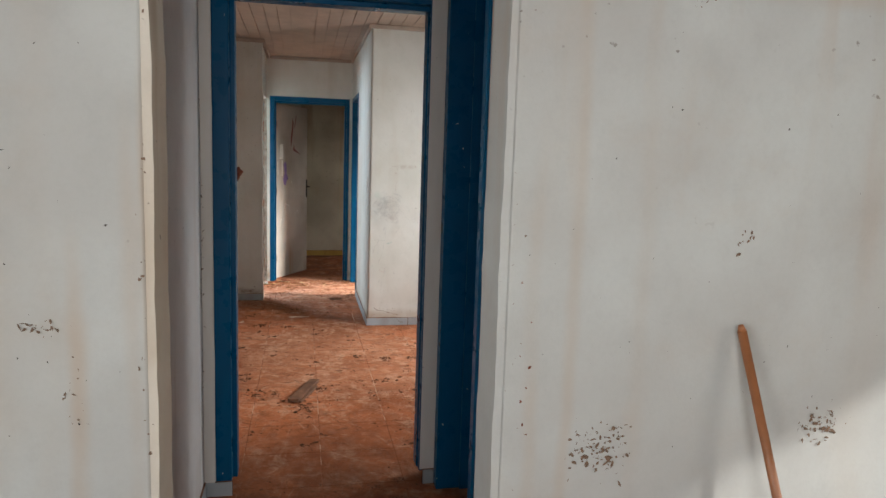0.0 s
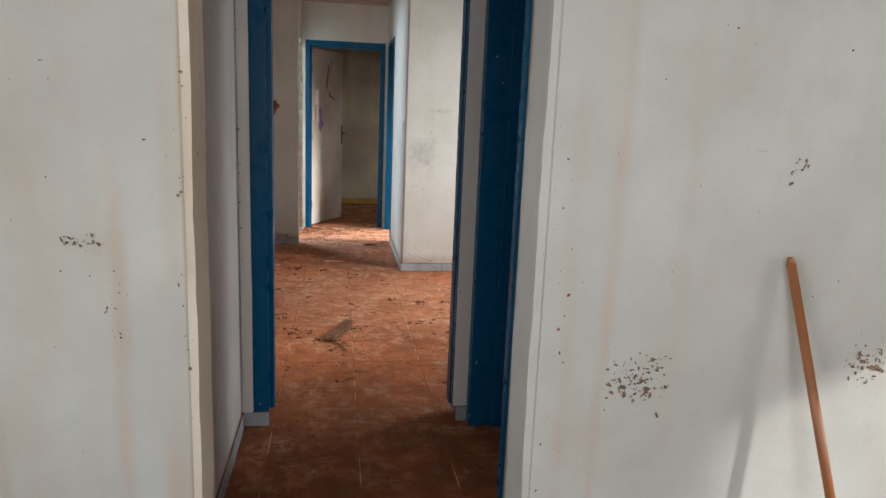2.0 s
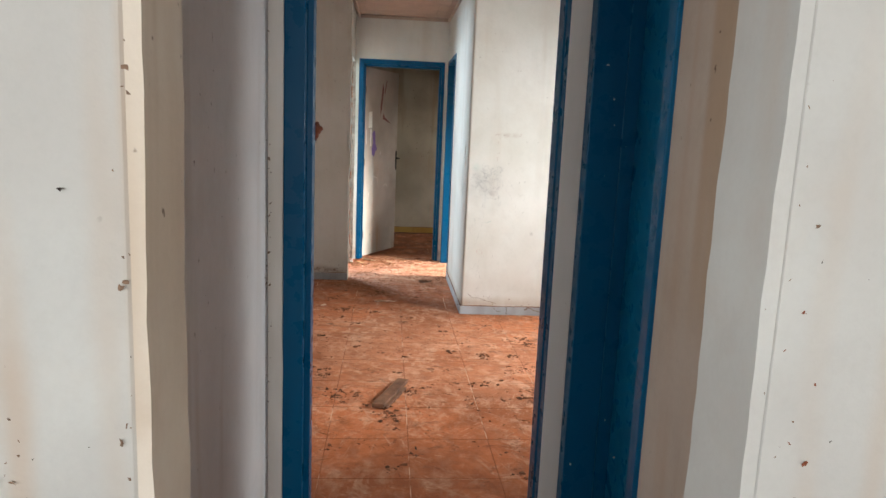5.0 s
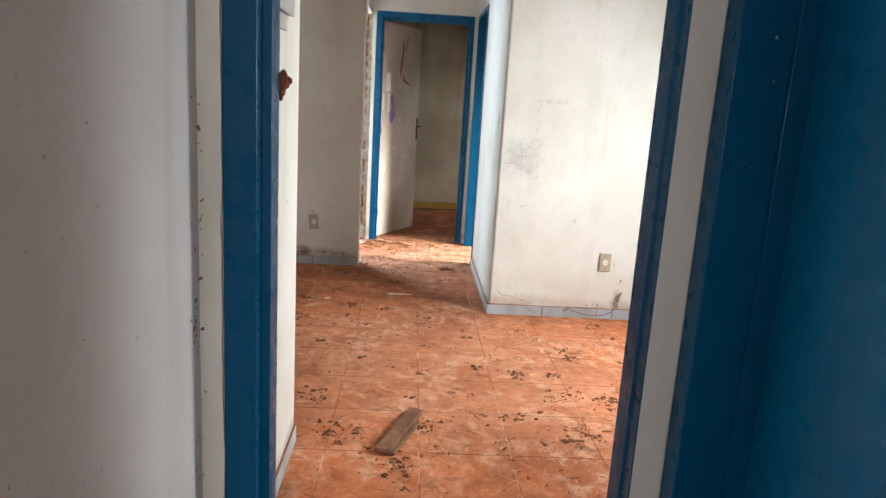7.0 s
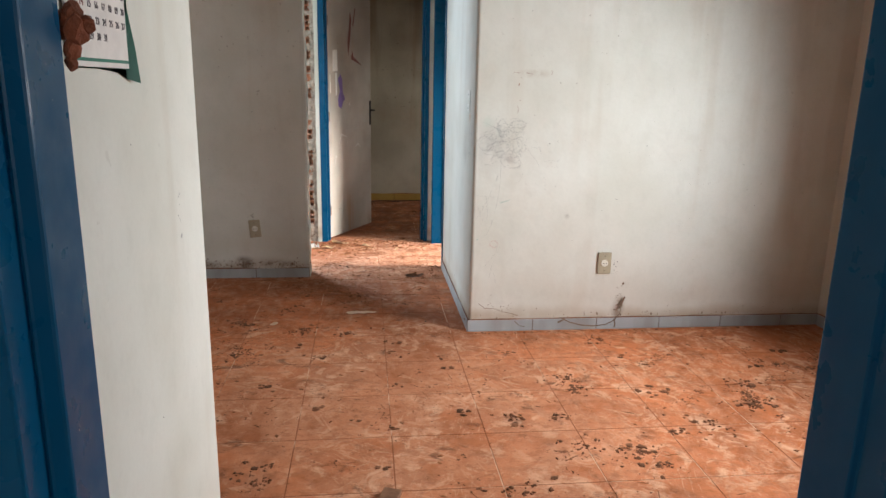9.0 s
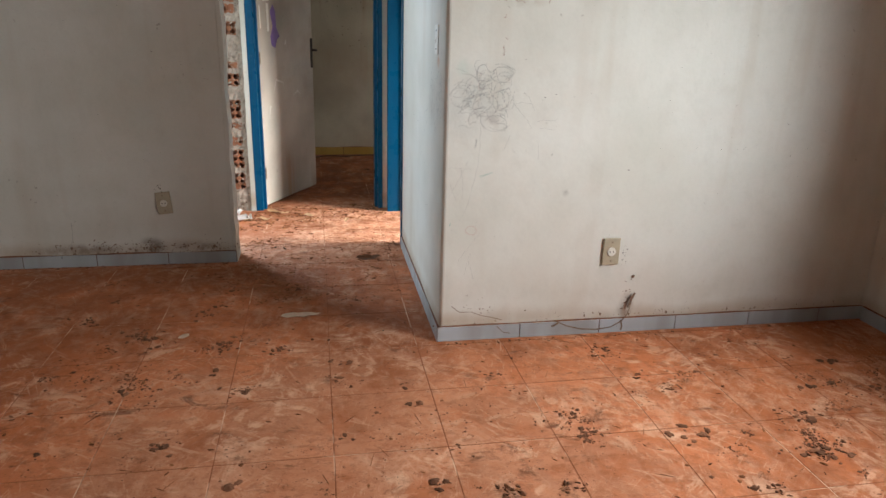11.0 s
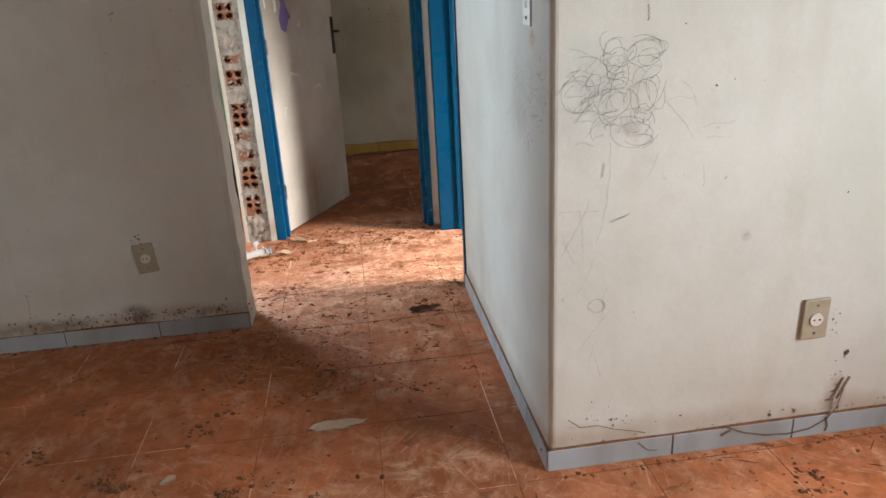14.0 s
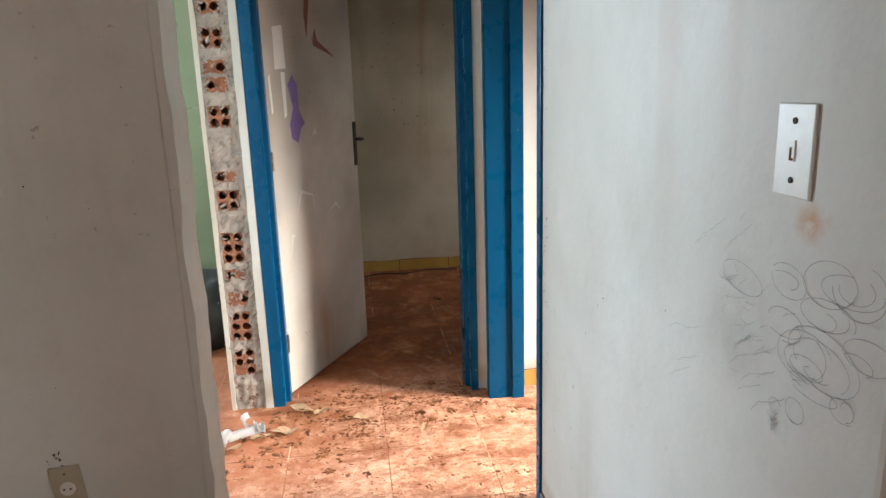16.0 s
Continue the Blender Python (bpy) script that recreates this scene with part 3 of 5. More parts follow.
frame_along("door_frame_3", 7.62, 8.48, 0.615, 0.150, 2.135, 0.042, 0.045, "blue door frame with worn paint in the corridor")
frame_along("door_frame_4", 2.57, 3.255, 0.656, 0.150, 2.26, 0.050, 0.066, "dark blue door frame in the passage", 0.012)

# closed flush door in the passage
door = base("door_1", (0.792, 2.9045, 0))
bm = bmesh.new()
add_box(bm, (0.0, -0.283, 0.01), (0.035, 0.283, 2.205), 0.004)
part("panel", bm, M_BLUED, door)
structure(door, "closed dark blue painted flush door", "door")

# half-open door of the end room
ANGLE = math.degrees(math.atan2(0.66, 0.355))
leaf = base("door_2", (-0.252, 8.642, 0.0), ANGLE)
LW = 0.75
bm = bmesh.new()
add_box(bm, (0, 0.0, 0.012), (LW, 0.035, 2.06), 0.003)
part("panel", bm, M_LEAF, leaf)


def blob(bm, pts, y):
    """Flat patch on the door's face, 1 mm proud."""
    n = len(pts)
    a = [bm.verts.new((x, y, z)) for x, z in pts]
    b = [bm.verts.new((x, y + 0.002, z)) for x, z in pts]
    bm.faces.new(a)
    for i in range(n):
        bm.faces.new((a[i], a[(i + 1) % n], b[(i + 1) % n], b[i]))


def patch(name, pts, material, label):
    bm = bmesh.new()
    blob(bm, pts, -0.0012)
    part(name, bm, material, leaf, label)


patch("paint_patch", [(0.16, 1.36), (0.20, 1.40), (0.23, 1.36), (0.235, 1.25), (0.275, 1.19), (0.24, 1.17), (0.21, 1.11), (0.165, 1.13), (0.155, 1.19), (0.19, 1.26)], M_PURPLE, "purple paint blotch")
patch("tape_mark", [(0.075, 1.42), (0.155, 1.425), (0.15, 1.60), (0.08, 1.59)], M_SMEAR, "white smear")
patch("smear", [(0.12, 1.22), (0.14, 1.23), (0.145, 1.41), (0.115, 1.41)], M_SMEAR, "")
patch("smear", [(0.03, 1.24), (0.04, 1.25), (0.035, 1.40), (0.022, 1.39)], M_SMEAR, "")
for pts in ([(0.34, 1.56), (0.375, 1.70), (0.40, 1.86), (0.375, 1.92), (0.36, 1.80), (0.33, 1.66)],
            [(0.39, 1.54), (0.41, 1.60), (0.43, 1.55), (0.58, 1.48), (0.50, 1.52), (0.40, 1.525)],
            [(0.43, 1.80), (0.47, 1.95), (0.46, 1.96), (0.42, 1.82)]):
    patch("paint_stroke", pts, M_RED, "dull red paint stroke")
for pts in ([(0.16, 0.80), (0.20, 0.90), (0.30, 0.87), (0.31, 0.79), (0.295, 0.86), (0.205, 0.885)], [(0.42, 0.76), (0.50, 0.80), (0.55, 0.75), (0.50, 0.785)],
            [(0.09, 0.62), (0.10, 0.72), (0.13, 0.71), (0.112, 0.70)], [(0.33, 1.13), (0.36, 1.17), (0.365, 1.11), (0.355, 1.14)]):
    patch("smear", pts, M_SMEAR, "")
bm = bmesh.new()
add_box(bm, (0.716, -0.006, 0.95), (0.746, 0.0, 1.17), 0.002)
part("lock_plate", bm, M_DARK, leaf, "dark rusty lock plate")
bm = bmesh.new()
add_box(bm, (0.724, -0.045, 1.075), (0.740, -0.004, 1.091), 0.004)
add_box(bm, (0.70, -0.052, 1.075), (0.740, -0.040, 1.091), 0.005)
part("handle", bm, M_DARK, leaf, "dark tarnished lever handle")
for z in (0.25, 1.05, 1.82):
    bm = bmesh.new()
    bmesh.ops.create_cone(bm, cap_ends=True, segments=10, radius1=0.007, radius2=0.007, depth=0.08, matrix=Matrix.Translation((-0.004, -0.004, z)))
    part("hinge", bm, M_STEEL, leaf)
structure(leaf, "half-open dirty white door smeared with paint", "door")


# ---- wall fittings ----
def rounded_plate(bm, w, h, d, r=0.006):
    """Plate in the xz plane, front towards -y."""
    add_box(bm, (-w / 2, -d, -h / 2), (w / 2, 0, h / 2), r)


def disc(bm, x, y, z, r, d, n=14):
    bmesh.ops.create_cone(bm, cap_ends=True, segments=n, radius1=r, radius2=r, depth=d, matrix=Matrix.Translation((x, y, z)) @ pose(0, 0, 0, 90))


def socket(place, label):
    s = base("wall_socket", place)
    bm = bmesh.new()
    rounded_plate(bm, 0.078, 0.122, 0.010, 0.0035)
    part("cover_plate", bm, M_PLATE, s)
    bm = bmesh.new()
    disc(bm, 0, -0.011, 0, 0.019, 0.006, 20)
    part("outlet", bm, M_IVORY, s, "ivory round outlet")
    for x in (-0.008, 0.008):
        bm = bmesh.new()
        disc(bm, x, -0.0145, 0, 0.0028, 0.002, 10)
        part("hole", bm, M_DARK, s)
    for z in (-0.042, 0.042):
        bm = bmesh.new()
        disc(bm, 0, -0.0105, z, 0.004, 0.002, 10)
        part("screw", bm, M_STEEL, s)
    return tagged(s, label, "socket", "wall sockets")


socket((1.368, 6.287, 0.387), "dirty beige plastic wall socket above the skirting")
socket((-0.705, 7.436, 0.349), "grimy beige wall socket with mud round it").matrix_world = pose(-0.705, 7.436, 0.349, 0, -5, 0)

switch = base("light_switch", (0.615, 6.488, 1.249), -90)
bm = bmesh.new()
rounded_plate(bm, 0.072, 0.114, 0.0045, 0.002)
part("cover_plate", bm, M_IVORY, switch)
for z in (-0.036, 0.036):
    bm = bmesh.new()
    disc(bm, 0, -0.0050, z, 0.0040, 0.002, 10)
    part("screw", bm, M_DARK, switch)
bm = bmesh.new()
add_box(bm, (-0.005, -0.0062, -0.013), (0.005, -0.004, 0.013), 0.0008)
rocker = part("rocker", bm, M_IVORY, switch)
bm = bmesh.new()
add_box(bm, (-0.0045, -0.0068, -0.012), (-0.0005, -0.0058, 0.004), 0.0003)
add_box(bm, (-0.003, -0.0068, -0.012), (0.003, -0.0058, -0.009), 0.0003)
part("rust_streak", bm, M_RUST, rocker, "red-brown rust streak")
tagged(switch, "ivory plastic light switch with rusty screws", "light switch")

# calendar on the wall end: faces +x
cal = base("calendar", (-0.360, 3.880, 1.367), 90)
bm = bmesh.new()
n = 10
rows = []
for i in range(n + 1):
    z = 0.345 * i / n - 0.01
    rows.append([bm.verts.new((x, -0.0025 - (0.014 * max(0, 1 - i / 3.0) if x > 0.1 else 0), z - (0.022 * max(0.0, (x - 0.03) / 0.09) if i == 0 else 0))) for x in (-0.130, -0.04, 0.05, 0.093, 0.122)])
for a, b in zip(rows, rows[1:]):
    for k in range(4):
        bm.faces.new((a[k], a[k + 1], b[k + 1], b[k]))
bmesh.ops.solidify(bm, geom=bm.faces[:], thickness=0.002)
part("backing_card", bm, M_GREENP, cal, "curled green backing card")


def month(z0, rows_text, name):
    bm = bmesh.new()
    add_box(bm, (-0.150, -0.0075, z0), (0.094, -0.0035, z0 + 0.169), 0.0008)
    sheet = part(name, bm, M_PAPER, cal, "white printed month sheet")
    bm = bmesh.new()
    add_box(bm, (-0.148, -0.0088, z0 + 0.008), (0.090, -0.0077, z0 + 0.013))
    part("printed_line", bm, M_GREENP, sheet)
    for r, line in enumerate(rows_text):
        for c, word in enumerate(line):
            if not word:
                continue
            curve = bpy.data.curves.new("digits", "FONT")
            curve.body, curve.size, curve.align_x, curve.extrude = word, 0.0155, "CENTER", 0.0004
            tmp = bpy.data.objects.new("digits", curve)
            scene.collection.objects.link(tmp)
            me = bpy.data.meshes.new_from_object(tmp.evaluated_get(bpy.context.evaluated_depsgraph_get()))
            bpy.data.objects.remove(tmp)
            me.materials.clear()
            me.materials.append(M_RED if c == 0 else M_INK)
            d = new("digits", me)
            d.parent = sheet
            d.matrix_local = pose(-0.095 + 0.029 * c, -0.0082, z0 + 0.132 - 0.023 * r, 90, 0, 0)


DAYS = [["", "1", "2", "3", "4", "5", "6"], ["7", "8", "9", "10", "11", "12", "13"], ["14", "15", "16", "17", "18", "19", "20"], ["21", "22", "23", "24", "25", "26", "27"], ["28", "29", "30", "31", "", "", ""]]
month(-0.008, DAYS, "month_sheet")
month(0.163, DAYS, "month_sheet")
tagged(cal, "white paper wall calendar with a curled green border", "calendar")

# rust-brown clump on the back edge of the first door frame
rnd = random.Random(12)
bm = bmesh.new()
for x, y, z, r in ((0, 0.05, 0.0, 0.030), (0.004, 0.045, 0.032, 0.024), (-0.004, 0.04, -0.035, 0.022), (0.006, 0.075, 0.012, 0.018), (0.0, 0.03, -0.06, 0.014), (0.002, 0.02, 0.01, 0.028)):
    bmesh.ops.create_icosphere(bm, subdivisions=2, radius=r, matrix=Matrix.Translation((y, x, z)))
for v in bm.verts:
    v.co *= 1 + 0.10 * noise.noise(v.co * 60)
    v.co += Vector((noise.noise(v.co * 90), noise.noise(v.co * 90 + Vector((5, 0, 0))), noise.noise(v.co * 90 + Vector((0, 5, 0))))) * 0.006
nest = part("mud_nest", bm, M_RUST)
nest.location = (-0.236, 3.403, 1.387)
nest.scale = (0.36, 0.5, 0.50)
tagged(nest, "crumbly rust-brown mud nest on the door frame edge", "mud nest")

# fuse box above the calendar
fuse = base("fuse_box", (-0.360, 4.085, 1.600), 90)
bm = bmesh.new()
add_box(bm, (-0.12, -0.019, 0.002), (0.115, 0, 0.36), 0.004)
part("case", bm, M_GREYBOX, fuse)
bm = bmesh.new()
add_box(bm, (-0.125, -0.026, 0.0), (0.120, -0.0195, 0.362), 0.003)
part("cover", bm, M_GREYBOX, fuse)
bm = bmesh.new()
add_box(bm, (-0.115, -0.011, -0.047), (0.080, -0.001, 0.001), 0.003)
part("back_plate", bm, M_GREYBOX, fuse)
tagged(fuse, "grey sheet-metal fuse box on the white wall", "fuse box")

# broom handle leaning on the front wall
foot, tip = Vector((1.376, 1.65, 0.0)), Vector((1.160, 1.860, 1.072))
stick = base("broom_handle", foot)
way = tip - foot
bm = bmesh.new()
m = way.to_track_quat("Z", "Y").to_matrix().to_4x4()
for a, b, r0, r1 in ((0.0, 0.985, 0.0125, 0.0118), (0.985, 1.0, 0.0118, 0.006)):
    bmesh.ops.create_cone(bm, cap_ends=True, segments=18, radius1=r0, radius2=r1, depth=way.length * (b - a), matrix=m @ Matrix.Translation((0, 0, way.length * (a + b) / 2)))
part("shaft", bm, M_STICK, stick, smooth=True)
tagged(stick, "reddish-brown wooden broom handle leaning on the wall", "broom handle")


# ---- broken brick pier beside the far door ----
pier = structure(boxes("wall_23", [((-0.493, 8.63, 0), (-0.347, 8.683, 2.1))], M_MORTAR), "torn-open hollow brick wall end with mortar", "wall")


def hollow_brick(z, h, rows_n, seed, closed):
    """Broken end of a hollow clay brick: a face with round tubes that run back; closed names tubes filled with mortar."""
    rnd = random.Random(seed)
    bm = bmesh.new()
    x0, x1, y0 = -0.470, -0.384, 8.548
    hx, hz, n = (x1 - x0) / 4, h / rows_n / 2, 12
    rad = min(hx, hz) * 0.80
    k = 0
    for cx in (x0 + hx, x1 - hx):
        for r in range(rows_n):
            cz = z + h * (r + 0.5) / rows_n
            k += 1
            inner, back, outer = [], [], []
            for i in range(n):
                a = 2 * math.pi * (i + 0.5) / n
                ca, sa = math.cos(a), math.sin(a)
                q = min(hx / max(abs(ca), 1e-6), hz / max(abs(sa), 1e-6))
                j = rad * rnd.uniform(0.90, 1.06)
                d = 0.004 if k in closed else 0.075
                outer.append(bm.verts.new((cx + ca * q, y0 + rnd.uniform(-0.001, 0.003), cz + sa * q)))
                inner.append(bm.verts.new((cx + ca * j, y0 + 0.001, cz + sa * j)))
                back.append(bm.verts.new((cx + ca * rad, y0 + d, cz + sa * rad)))
            for i in range(n):
                j = (i + 1) % n
                bm.faces.new((outer[i], outer[j], inner[j], inner[i]))
                bm.faces.new((inner[i], inner[j], back[j], back[i]))
            bm.faces.new(back)
    return part("brick", bm, M_CLAY, pier)


COURSES = [(0.155, 0.12, 3, (1,)), (0.31, 0.13, 3, ()), (0.465, 0.065, 1, (1,)), (0.575, 0.05, 1, (2,)), (0.65, 0.13, 3, ()), (0.868, 0.085, 2, ()), (0.985, 0.045, 1, (2,)), (1.20, 0.085, 2, ()),
           (1.335, 0.06, 1, (2,)), (1.405, 0.055, 1, (1,)), (1.50, 0.078, 2, ()), (1.625, 0.06, 1, ()), (1.73, 0.12, 3, (2,)), (1.88, 0.09, 2, ()), (1.99, 0.09, 2, (3,))]
for i, (z, h, r, shut) in enumerate(COURSES):
    hollow_brick(z, h, r, i, shut)


def mortar(x0, x1, z0, z1, seed):
    """Lumpy mortar in the plane of the bricks."""
    rnd = random.Random(seed)
    bm = bmesh.new()
    nx, nz = max(2, int((x1 - x0) / 0.008)), max(2, int((z1 - z0) / 0.009))
    grid = []
    for kz in range(nz + 1):
        row = []
        for i in range(nx + 1):
            x, z = x0 + (x1 - x0) * i / nx, z0 + (z1 - z0) * kz / nz
            y = 8.5455 + 0.012 * noise.noise(Vector((x * 38, seed, z * 30))) + 0.005 * noise.noise(Vector((x * 120, seed, z * 110)))
            row.append(bm.verts.new((x, y, z)))
        grid.append(row)
    for a, b in zip(grid, grid[1:]):
        for i in range(nx):
            bm.faces.new((a[i], a[i + 1], b[i + 1], b[i]))
    ring = [grid[0], [r[-1] for r in grid], grid[-1][::-1], [r[0] for r in grid][::-1]]
    for line in ring:
        for a, b in zip(line, line[1:]):
            bm.faces.new((a, b, bm.verts.new((b.co.x, 8.575, b.co.z)), bm.verts.new((a.co.x, 8.575, a.co.z))))
    return part("mortar", bm, M_MORTAR, pier, "crumbling grey-brown mortar")


top = 0.0
for i, (z, h, r, shut) in enumerate(COURSES):
    mortar(-0.484, -0.374, top, z, i)
    top = z + h
mortar(-0.484, -0.374, top, 2.1, 20)
mortar(-0.484, -0.470, 0.1, 2.1, 21)
mortar(-0.384, -0.349, 0.0, 2.1, 22)
ragged_strip("plaster_edge", -0.497, -0.480, 8.538, 8.565, 0, 2.1, 1, 15, M_EDGE, pier, "plaster shell at the brick edge")
ragged_strip("plaster_edge", -0.355, -0.323, 8.533, 8.5445, 0, 2.13, -1, 17, M_HALL, pier, "white plaster beside the door frame")

# cable along the far skirting
wire_curve = bpy.data.curves.new("cable", "CURVE")
wire_curve.dimensions, wire_curve.bevel_depth, wire_curve.bevel_resolution = "3D", 0.0045, 2
run = wire_curve.splines.new("BEZIER")
bends = [(0.08, 10.52), (0.22, 10.60), (0.40, 10.57), (0.58, 10.63), (0.80, 10.60)]
run.bezier_points.add(len(bends) - 1)
for p, (x, y) in zip(run.bezier_points, bends):
    p.co = (x, y, 0.0048)
    p.handle_left_type = p.handle_right_type = "AUTO"
wire_curve.materials.append(M_DARK)
tagged(new("cable", wire_curve), "dark dusty cable lying along the yellow skirting", "cable")

# black bag in the green room
bm = bmesh.new()
bmesh.ops.create_icosphere(bm, subdivisions=4, radius=0.2)
for v in bm.verts:
    z = v.co.z
    v.co += v.co.normalized() * 0.05 * noise.noise(v.co * 9) + v.co.normalized() * 0.02 * noise.noise(v.co * 24)
    v.co.z = max(v.co.z * 1.25, -0.16)
lo = min(v.co.z for v in bm.verts)
for v in bm.verts:
    v.co.z -= lo
bag = part("rubbish_bag", bm, M_BLACK, smooth=True)
bag.location = (-0.76, 9.45, 0)
tagged(bag, "full black plastic rubbish bag on the dirty floor", "bag")


# ---- scribbles, splashes and flecks on the walls ----
def wall_ribbon(bm, pts, width, place):
    """Thin drawn line through pts (u, z), laid on a wall by place(u, z)."""
    prev = None
    for i, (u, z) in enumerate(pts):
        a, b = pts[max(0, i - 1)], pts[min(len(pts) - 1, i + 1)]
        d = Vector((b[0] - a[0], b[1] - a[1]))
        d = d.normalized() if d.length > 1e-6 else Vector((1, 0))
        w = width * (0.6 + 0.5 * random.random())
        pair = [bm.verts.new(place(u - d.y * s * w, z + d.x * s * w)) for s in (-0.5, 0.5)]
        if prev:
            bm.faces.new((prev[0], prev[1], pair[1], pair[0]))
        prev = pair


def scribble(place, loops, strokes, parent, label, seed, width=0.0013, material=None):
    """Hand-drawn loops (centre, radii, turns, drift) and strokes on a wall."""
    rnd = random.Random(seed)
    random.seed(seed)
    bm = bmesh.new()
    for cu, cz, ru, rz, turns, drift in loops:
        steps = int(turns * 24)
        ph, lean, grow = rnd.uniform(0, 6.28), rnd.uniform(-0.3, 0.3) * min(1, rz / ru), rnd.uniform(-0.25, 0.25)
        pts = []
        for i in range(steps):
            a, f = ph + 2 * math.pi * i / 24, i / steps
            k = 1 + grow * f + 0.06 * math.sin(i * 0.5 + ph)
            u, z = ru * k * math.cos(a), rz * k * math.sin(a)
            pts.append((cu + drift * f + u - lean * z, cz + z + lean * u * 0.6 - 0.25 * abs(drift) * f))
        wall_ribbon(bm, pts, width, place)
    for u0, z0, u1, z1, bend in strokes:
        pts = []
        for i in range(13):
            f = i / 12
            pts.append((u0 + (u1 - u0) * f + bend * math.sin(math.pi * f) + 0.002 * math.sin(i * 2.1), z0 + (z1 - z0) * f + bend * 0.5 * math.sin(2 * math.pi * f)))
        wall_ribbon(bm, pts, width * 0.8, place)
    return part("scribble", bm, material or M_MARK, parent, label)


rnd = random.Random(8)
col = lambda u, z: (u, 6.2855, z)
LOOPS = [(0.766, 1.137, 0.035, 0.029), (0.829, 1.134, 0.043, 0.033), (0.837, 1.097, 0.043, 0.029), (0.846, 1.032, 0.036, 0.038), (0.782, 1.009, 0.044, 0.042), (0.842, 0.99, 0.025, 0.022), (0.814, 0.961, 0.056, 0.042),
         (0.831, 0.944, 0.041, 0.031), (0.708, 1.095, 0.042, 0.030), (0.672, 1.045, 0.035, 0.038), (0.782, 1.099, 0.031, 0.044), (0.758, 1.033, 0.040, 0.046), (0.854, 1.051, 0.028, 0.046)]
scribble(col, [(u, z, a, b, rnd.uniform(0.9, 1.3), rnd.uniform(-0.02, 0.02)) for u, z, a, b in LOOPS]
         + [(u + rnd.gauss(0, 0.018), z + rnd.gauss(0, 0.018), a * rnd.uniform(0.5, 1.0), b * rnd.uniform(0.5, 1.0), rnd.uniform(0.4, 0.9), rnd.uniform(-0.03, 0.03)) for u, z, a, b in LOOPS + LOOPS],
         [(0.758, 1.078, 0.813, 1.149, 0.006), (0.762, 0.925, 0.733, 0.666, 0.012), (0.971, 0.92, 0.895, 1.018, 0.006), (0.995, 0.946, 1.079, 0.957, 0.008), (0.998, 0.87, 1.009, 0.796, 0.004), (0.641, 0.64, 0.717, 0.792, 0.004),
          (0.688, 0.761, 0.699, 0.635, 0.004), (0.658, 1.148, 0.727, 1.124, 0.004)]
         + [(u, z, u + rnd.uniform(0.02, 0.05), z + rnd.uniform(-0.01, 0.05), rnd.uniform(-0.008, 0.008)) for u, z in [(rnd.uniform(0.635, 0.76), rnd.uniform(0.92, 1.12)) for _ in range(34)]],
         wall_column, "grey pencil scribble of looping circles", 21, 0.0010)
scribble(col, [], [(0.639, 0.761, 0.741, 0.757, 0.002), (0.885, 0.893, 0.857, 0.831, 0.004), (0.903, 1.018, 0.968, 1.022, 0.008), (1.005, 0.918, 1.072, 0.918, 0.005), (0.93, 1.06, 0.98, 0.99, 0.01)]
         + [(rnd.uniform(0.64, 0.80), z, rnd.uniform(0.64, 0.80), z - rnd.uniform(0.05, 0.13), rnd.uniform(-0.01, 0.01)) for z in (0.70, 0.64, 0.55, 0.48, 0.40, 0.36)],
         wall_column, "faint pencil strokes", 26, 0.0008)
scribble(col, [], [(0.687, 1.025, 0.731, 1.057, 0.008), (0.690, 1.022, 0.729, 1.052, 0.010), (0.746, 0.878, 0.742, 0.839, 0.001), (0.749, 0.876, 0.744, 0.842, 0.001), (0.742, 0.965, 0.772, 0.972, 0.003)], wall_column, "heavy dark pencil strokes", 27, 0.0017)
scribble(col, [], [(0.766, 0.726, 0.82, 0.743, 0.003), (0.770, 0.722, 0.815, 0.742, 0.002), (0.646, 0.52, 0.652, 0.531, 0.001)], wall_column, "thin turquoise crayon strokes", 28, 0.0022, M_TURQ)
scribble(col, [(0.741, 0.497, 0.020, 0.018, 1.1, 0.0)], [], wall_column, "faint pinkish crayon ring", 29, 0.0022, M_PINK)
scribble(col, [], [(0.81, 1.400, 0.845, 1.405, 0.006), (0.845, 1.35, 0.838, 1.338, 0.002), (0.88, 1.405, 0.915, 1.395, -0.006), (1.012, 1.42, 1.010, 1.395, 0.003), (0.839, 1.235, 0.842, 1.20, 0.003), (0.845, 1.265, 0.855, 1.262, 0.001)],
         wall_column, "brown smudged marks", 22, 0.002, M_RUST)
bm = bmesh.new()
random.seed(5)
wire = lambda u, z: (u, 6.2745, z)
for pts, w in (([(1.13, 0.075), (1.19, 0.045), (1.26, 0.026), (1.33, 0.020), (1.40, 0.028), (1.45, 0.055), (1.475, 0.09), (1.487, 0.15)], 0.006), ([(1.445, 0.06), (1.455, 0.03), (1.45, 0.012)], 0.007), ([(1.47, 0.12), (1.49, 0.17), (1.50, 0.19)], 0.014), ([(0.665, 0.165), (0.70, 0.135), (0.75, 0.135), (0.80, 0.115), (0.86, 0.10), (0.89, 0.09)], 0.0035), ([(0.87, 0.06), (0.90, 0.03), (0.93, 0.025)], 0.004), ([(1.15, 0.06), (1.12, 0.045)], 0.012)):
    wall_ribbon(bm, pts, w, wire)
part("dirty_cobweb", bm, M_STAIN, wall_column, "sagging dirty cobweb strand")
side = lambda u, z: (0.6135, u, z)
